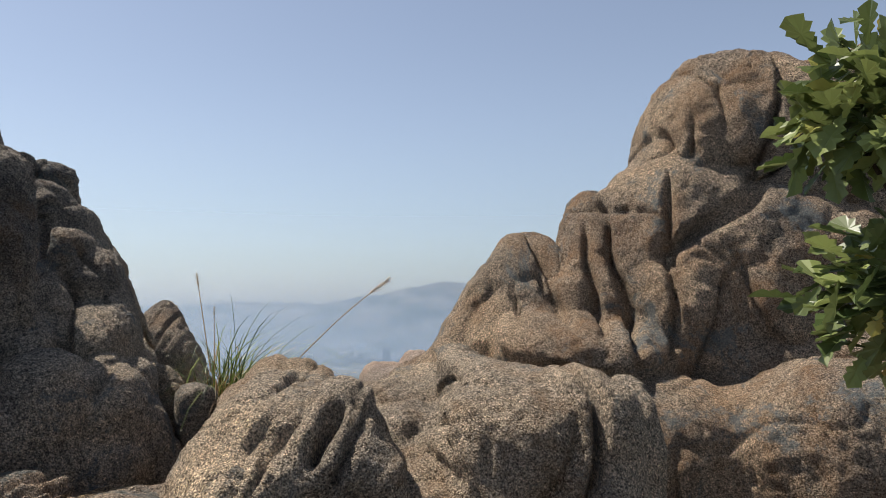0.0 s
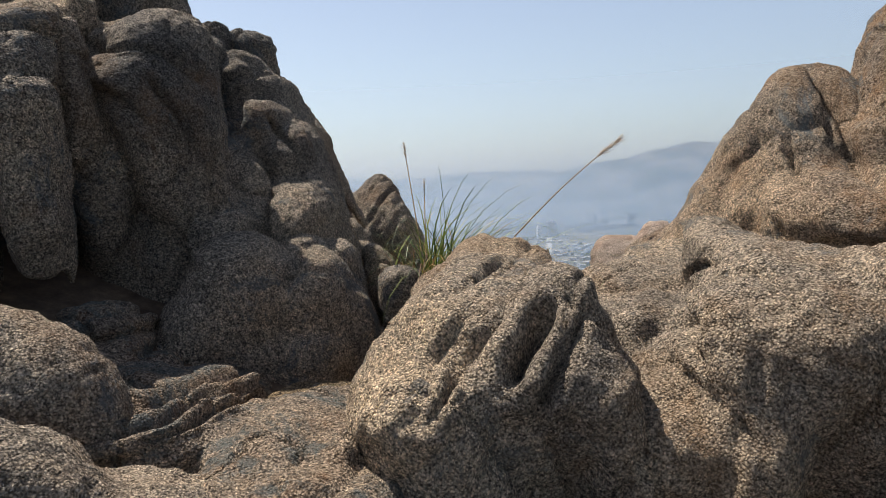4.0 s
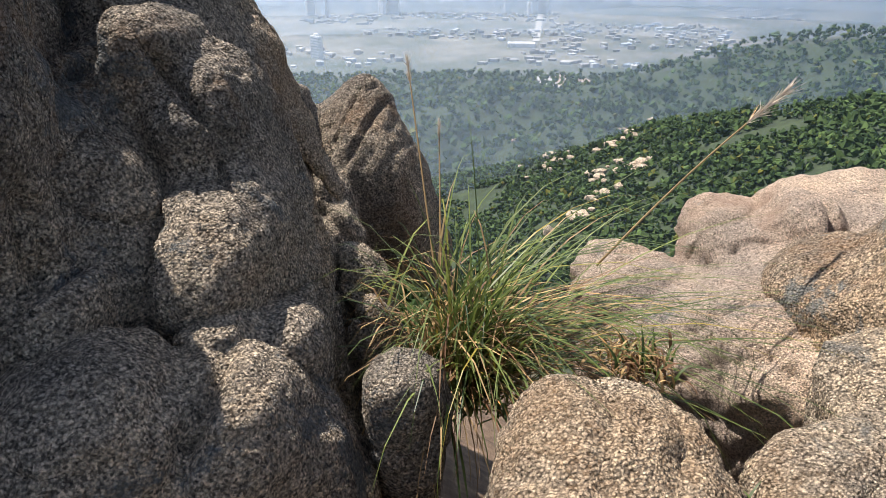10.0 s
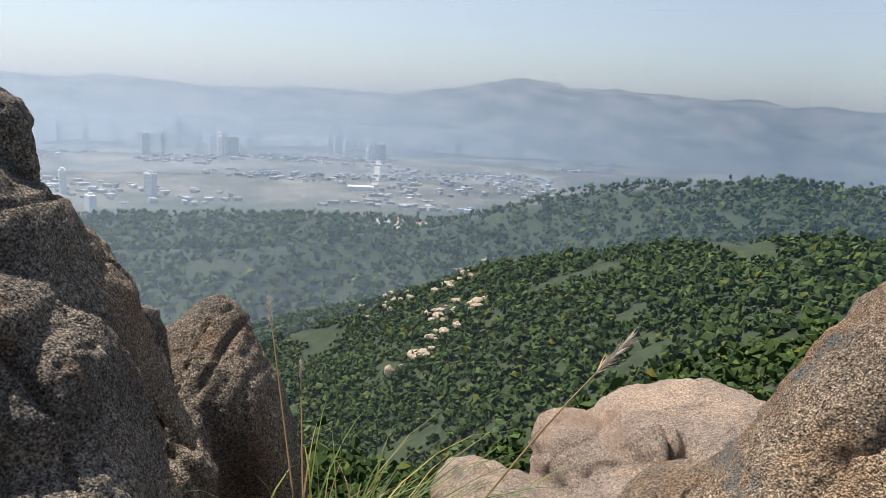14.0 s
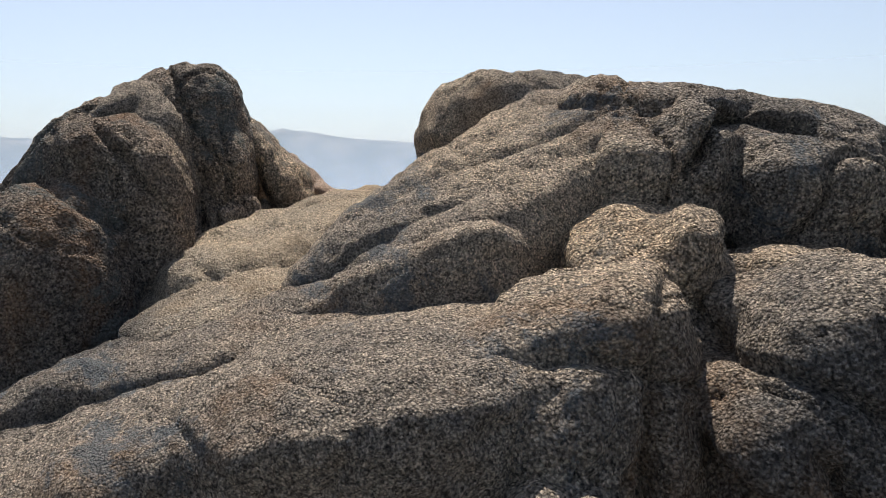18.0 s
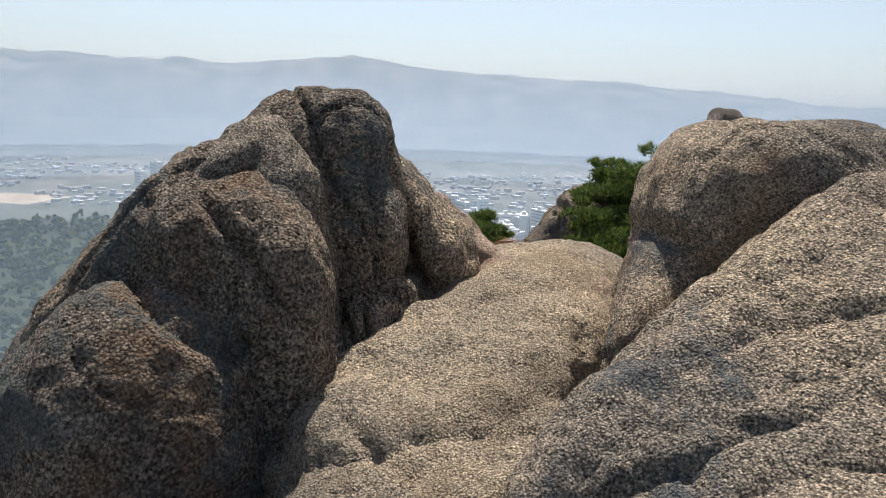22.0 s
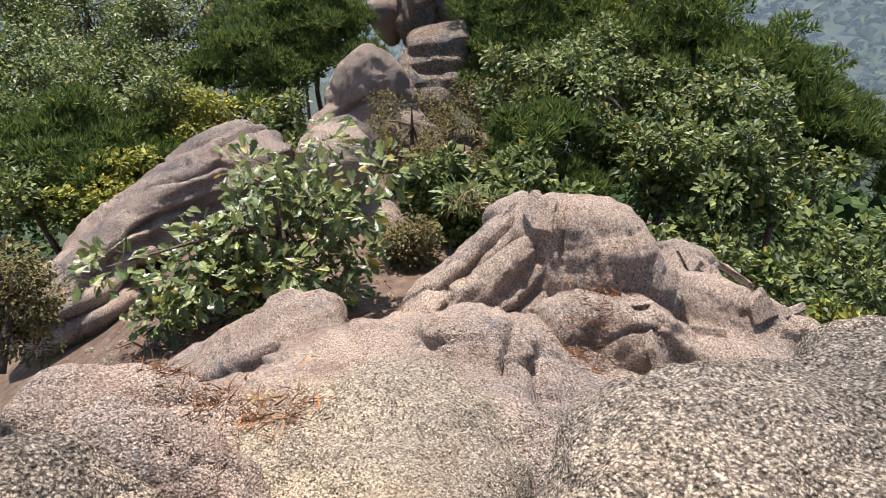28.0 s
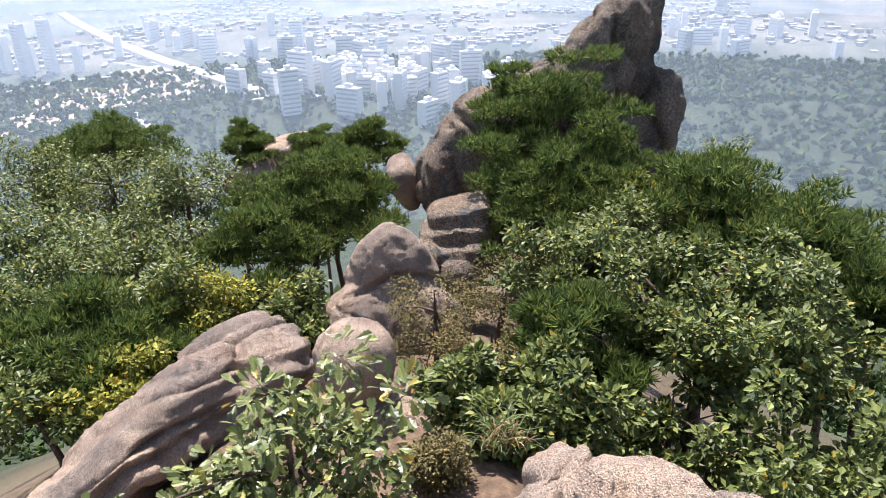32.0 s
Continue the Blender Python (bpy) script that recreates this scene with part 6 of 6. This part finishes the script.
def woods(az0, az1, r0, r1, n, size, lumps, label, seed, small=1.0):
    """Tree crowns of a far wood: each a heap of small lumps."""
    g = np.random.default_rng(seed)
    az, r = np.radians(g.uniform(az0, az1, n)), np.sqrt(g.uniform(r0 * r0, r1 * r1, n))
    x, y = r * np.sin(az), r * np.cos(az)
    bare = vnoise(np.stack([x / 28, y / 28, x * 0], 1), 91) > 0.6
    x, y = x[~bare], y[~bare]
    p = np.stack([x, y, height(x, y)], 1)
    s = size * g.uniform(0.6, 1.3, len(p))
    pos = np.repeat(p, lumps, 0) + g.normal(size=(len(p) * lumps, 3)) * np.repeat(s, lumps)[:, None] * np.array((0.5, 0.5, 0.3)) + np.array((0, 0, 0.7)) * np.repeat(s, lumps)[:, None]
    rot = scatter(OCT_V * np.array((1, 1, 0.8)), OCT_F, pos, g.normal(size=pos.shape), np.repeat(s, lumps) * small * g.uniform(0.35, 0.75, len(pos)), 0.3, g)
    v = rot[0] + g.normal(size=rot[0].shape) * 0.15 * small * np.repeat(np.repeat(s, lumps), 6)[:, None]
    tagged(new("far_woods", fast_mesh("far_woods", v, rot[1], M_WOODS, False)), label, "forest", kind="stuff")


woods(-40, 60, 110, 620, 30000, 2.6, 3, "dense green wood on the spur below the summit", 3)
woods(-120, 30, 35, 130, 350, 2.2, 40, "leafy crowns on the steep slope below the summit", 8, 0.26)
woods(-120, -10, 110, 420, 9000, 3.0, 3, "dense green wood on the slope below the spire", 4)
woods(-130, 40, 650, 1500, 15000, 8.0, 2, "hazy wooded hills below the mountain", 5)


g = np.random.default_rng(77)
scar = []
for x, y, w in ((-81, 504, 9), (-70, 480, 9), (-31, 421, 10), (-30, 378, 7), (-22, 1099, 5), (-10, 400, 5), (-40, 361, 6), (-182, 961, 9), (-31, 469, 9), (-54, 1058, 6)):
    for dx, dy in g.normal(size=(9, 2)) * w * 0.8:
        scar.append((x + dx, y + dy, ground_z(x + dx, y + dy) + 2.2))
scar = np.array(scar)
tagged(new("rock_scars", fast_mesh("rock_scars", *scatter(ICO_V * np.array((1, 1, 0.5)), ICO_F, scar, g.normal(size=scar.shape) * np.array((1, 1, 0.2)), g.uniform(1.5, 4.5, len(scar)), 0.9, g), M_WARM, False)), "bare tan granite scars on the wooded spur", "rock", kind="stuff")


# ---- town on the plain ----
def boxes(c, half, turn):
    """Upright boxes: centre of the base, half sizes and height, turn."""
    cs, sn = np.cos(turn), np.sin(turn)
    v = []
    for sx, sy, sz in ((-1, -1, 0), (1, -1, 0), (1, 1, 0), (-1, 1, 0), (-1, -1, 1), (1, -1, 1), (1, 1, 1), (-1, 1, 1)):
        dx, dy = sx * half[:, 0], sy * half[:, 1]
        v.append(c + np.stack([dx * cs - dy * sn, dx * sn + dy * cs, sz * half[:, 2]], 1))
    f = np.array(((3, 2, 1, 0), (4, 5, 6, 7), (0, 1, 5, 4), (1, 2, 6, 5), (2, 3, 7, 6), (3, 0, 4, 7)))
    return np.stack(v, 1).reshape(-1, 3), (f[None] + (np.arange(len(c)) * 8)[:, None, None]).reshape(-1, 4)


M_TOWN = island_tint("town_walls", [(0.0, (0.20, 0.20, 0.21)), (0.4, (0.34, 0.33, 0.32)), (0.75, (0.46, 0.46, 0.44)), (0.85, (0.58, 0.59, 0.59)), (0.92, (0.25, 0.32, 0.42)), (1.0, (0.66, 0.66, 0.66))])
g = np.random.default_rng(11)
n = 7000
az, r = np.radians(g.uniform(-125, 8, n)), np.sqrt(g.uniform(1600 ** 2, 3500 ** 2, n))
x, y = r * np.sin(az), r * np.cos(az)
z = height(x, y)
ok = (vnoise(np.stack([x / 260, y / 260, x * 0], 1), 81) > -0.05) & (z < PLAIN + 14)
x, y, z = x[ok], y[ok], z[ok]
tv, tf = boxes(np.stack([x, y, z - 1], 1), np.stack([g.uniform(3, 12, len(x)), g.uniform(3, 9, len(x)), g.uniform(4, 10, len(x))], 1), g.uniform(0, 3.1, len(x)))
tagged(new("distant_town", fast_mesh("distant_town", tv, tf, M_TOWN, False)), "low pale houses and sheds of a hazy town", "town", kind="stuff")

M_FLAT = island_tint("apartment_walls", [(0.0, (0.55, 0.56, 0.56)), (0.6, (0.74, 0.74, 0.73)), (1.0, (0.66, 0.70, 0.74))])
M_PANE = island_tint("dark_windows", [(0.0, (0.34, 0.37, 0.41)), (1.0, (0.48, 0.50, 0.53))], 0.3)


def apartment_block(x, y, tall, wide, turn):
    """A slab of flats with window bands and a stair tower on the roof."""
    top = tagged(new("apartment_block"), "pale high-rise apartment block on the plain", "building", "apartment blocks")
    z = ground_z(x, y) - 1
    c, one = np.array(((x, y, z),)), np.array((turn,))
    part("walls", *boxes(c, np.array(((wide, 6.5, tall),)), one), M_FLAT, top, smooth=False)
    k = int(tall / 6)
    part("window_bands", *boxes(np.repeat(c, k, 0) + np.array((0, 0, 1.0)) * (np.arange(k) * 6.0 + 3)[:, None], np.tile(np.array(((wide * 0.9, 6.9, 2.2),)), (k, 1)), np.repeat(one, k)), M_PANE, top, smooth=False)
    part("roof_house", *boxes(c + (0, 0, tall), np.array(((wide * 0.3, 3.5, 5.0),)), one), M_FLAT, top, smooth=False)


for cx, cy, count, spread, tall in ((-1056, 471, 26, 110, 48), (-995, 577, 22, 90, 46), (-1141, 531, 16, 130, 52), (-1026, 670, 10, 110, 46), (-1687, 477, 14, 140, 50),
                                    (-1212, 2734, 12, 160, 70), (-448, 3035, 16, 220, 55), (-573, 3206, 22, 300, 55), (-1300, 2843, 12, 200, 80), (-1072, 1332, 20, 160, 45)):
    for _ in range(count):
        px, py = cx + g.normal() * spread, cy + g.normal() * spread
        if math.hypot(px, py) < 3500:
            apartment_block(px, py, tall * g.uniform(0.7, 1.2), g.uniform(10, 20), g.uniform(0, 3.1))
for px, py, tall in ((-1604, 88, 95), (-1603, 131, 100), (-1664, 59, 70), (-1362, 2979, 110), (-1263, 3064, 95)):
    apartment_block(px, py, tall, 14, 0.4)

M_ROAD = mottled("pale_concrete", (0.36, 0.355, 0.34), (0.47, 0.46, 0.44), 0.05, 0.8, 0.1)
M_EARTH = mottled("bare_earth", (0.34, 0.26, 0.19), (0.50, 0.41, 0.32), 0.02, 0.95, 0.1)
M_ROOF = mottled("white_roof", (0.75, 0.76, 0.78), (0.85, 0.85, 0.85), 0.1, 0.5, 0.1)


def strip(name, pts, half, lift, mat, label, cat):
    """A road or embankment: a flat-topped bank along a line of places."""
    p = np.array(pts, float)
    d = unit(np.gradient(p, axis=0))
    nrm = np.stack([-d[:, 1], d[:, 0]], 1)
    z = height(p[:, 0], p[:, 1]) + lift
    rows = [np.c_[p + nrm * half * k, z + dz] for k, dz in ((-1.3, -lift - 3), (-1, 0), (1, 0), (1.3, -lift - 3))]
    v = np.stack(rows, 1).reshape(-1, 3)
    f = np.array([(4 * i + j, 4 * i + j + 1, 4 * i + 5 + j, 4 * i + 4 + j) for i in range(len(p) - 1) for j in range(3)])
    return tagged(new(name, fast_mesh(name, v, f[:, ::-1], mat, False)), label, cat, kind="structure")


def line(a, b, n, bow=0.0):
    a, b = np.array(a, float), np.array(b, float)
    t = np.linspace(0, 1, n)[:, None]
    return a + (b - a) * t + np.array((-(b - a)[1], (b - a)[0])) * bow * np.sin(math.pi * t)


strip("road_viaduct", line((-978, 399), (-2681, 279), 24, 0.02), 13, 9, M_ROAD, "long pale expressway viaduct crossing the plain", "road")
strip("road_depot", line((-1024, 366), (-1256, 356), 6), 24, 3, M_ROOF, "white roofed depot beside the expressway", "depot")
strip("road_yard", line((-190, 1296), (-251, 1486), 6), 14, 2, M_ROAD, "pale road beside a sports ground", "road")
strip("road_field", line((-150, 1342), (-220, 1496), 6), 40, 1, M_EARTH, "bare sports ground at the foot of the hills", "field")
strip("road_avenue", line((-352, 1981), (-473, 2724), 8), 9, 2, M_ROAD, "straight pale avenue through the town", "road")
for a, b, w in (((-1305, 69), (-1292, 347), 90), ((-1206, 31), (-1172, 100), 70), ((-1551, 280), (-1191, 273), 60), ((-1846, -299), (-1739, -112), 60)):
    strip("road_works", line(a, b, 8, 0.06), w, 0.8, M_EARTH, "bare brown building land on the plain", "field")
for a, b in (((-1236, 19), (-1279, 259)), ((-1015, 183), (-1371, 252)), ((-1659, 247), (-1211, 278)), ((-1463, 32), (-1481, 276))):
    strip("road_track", line(a, b, 12, 0.1), 5, 1.6, M_ROAD, "pale dirt road across building land", "road")
dome = boxes(np.array(((-370, 1875, PLAIN - 2),)), np.array(((34, 17, 14),)), np.array((0.2,)))
tagged(new("sports_hall", fast_mesh("sports_hall", *dome, M_ROOF, False)), "white-roofed sports hall in the hazy town", "building")
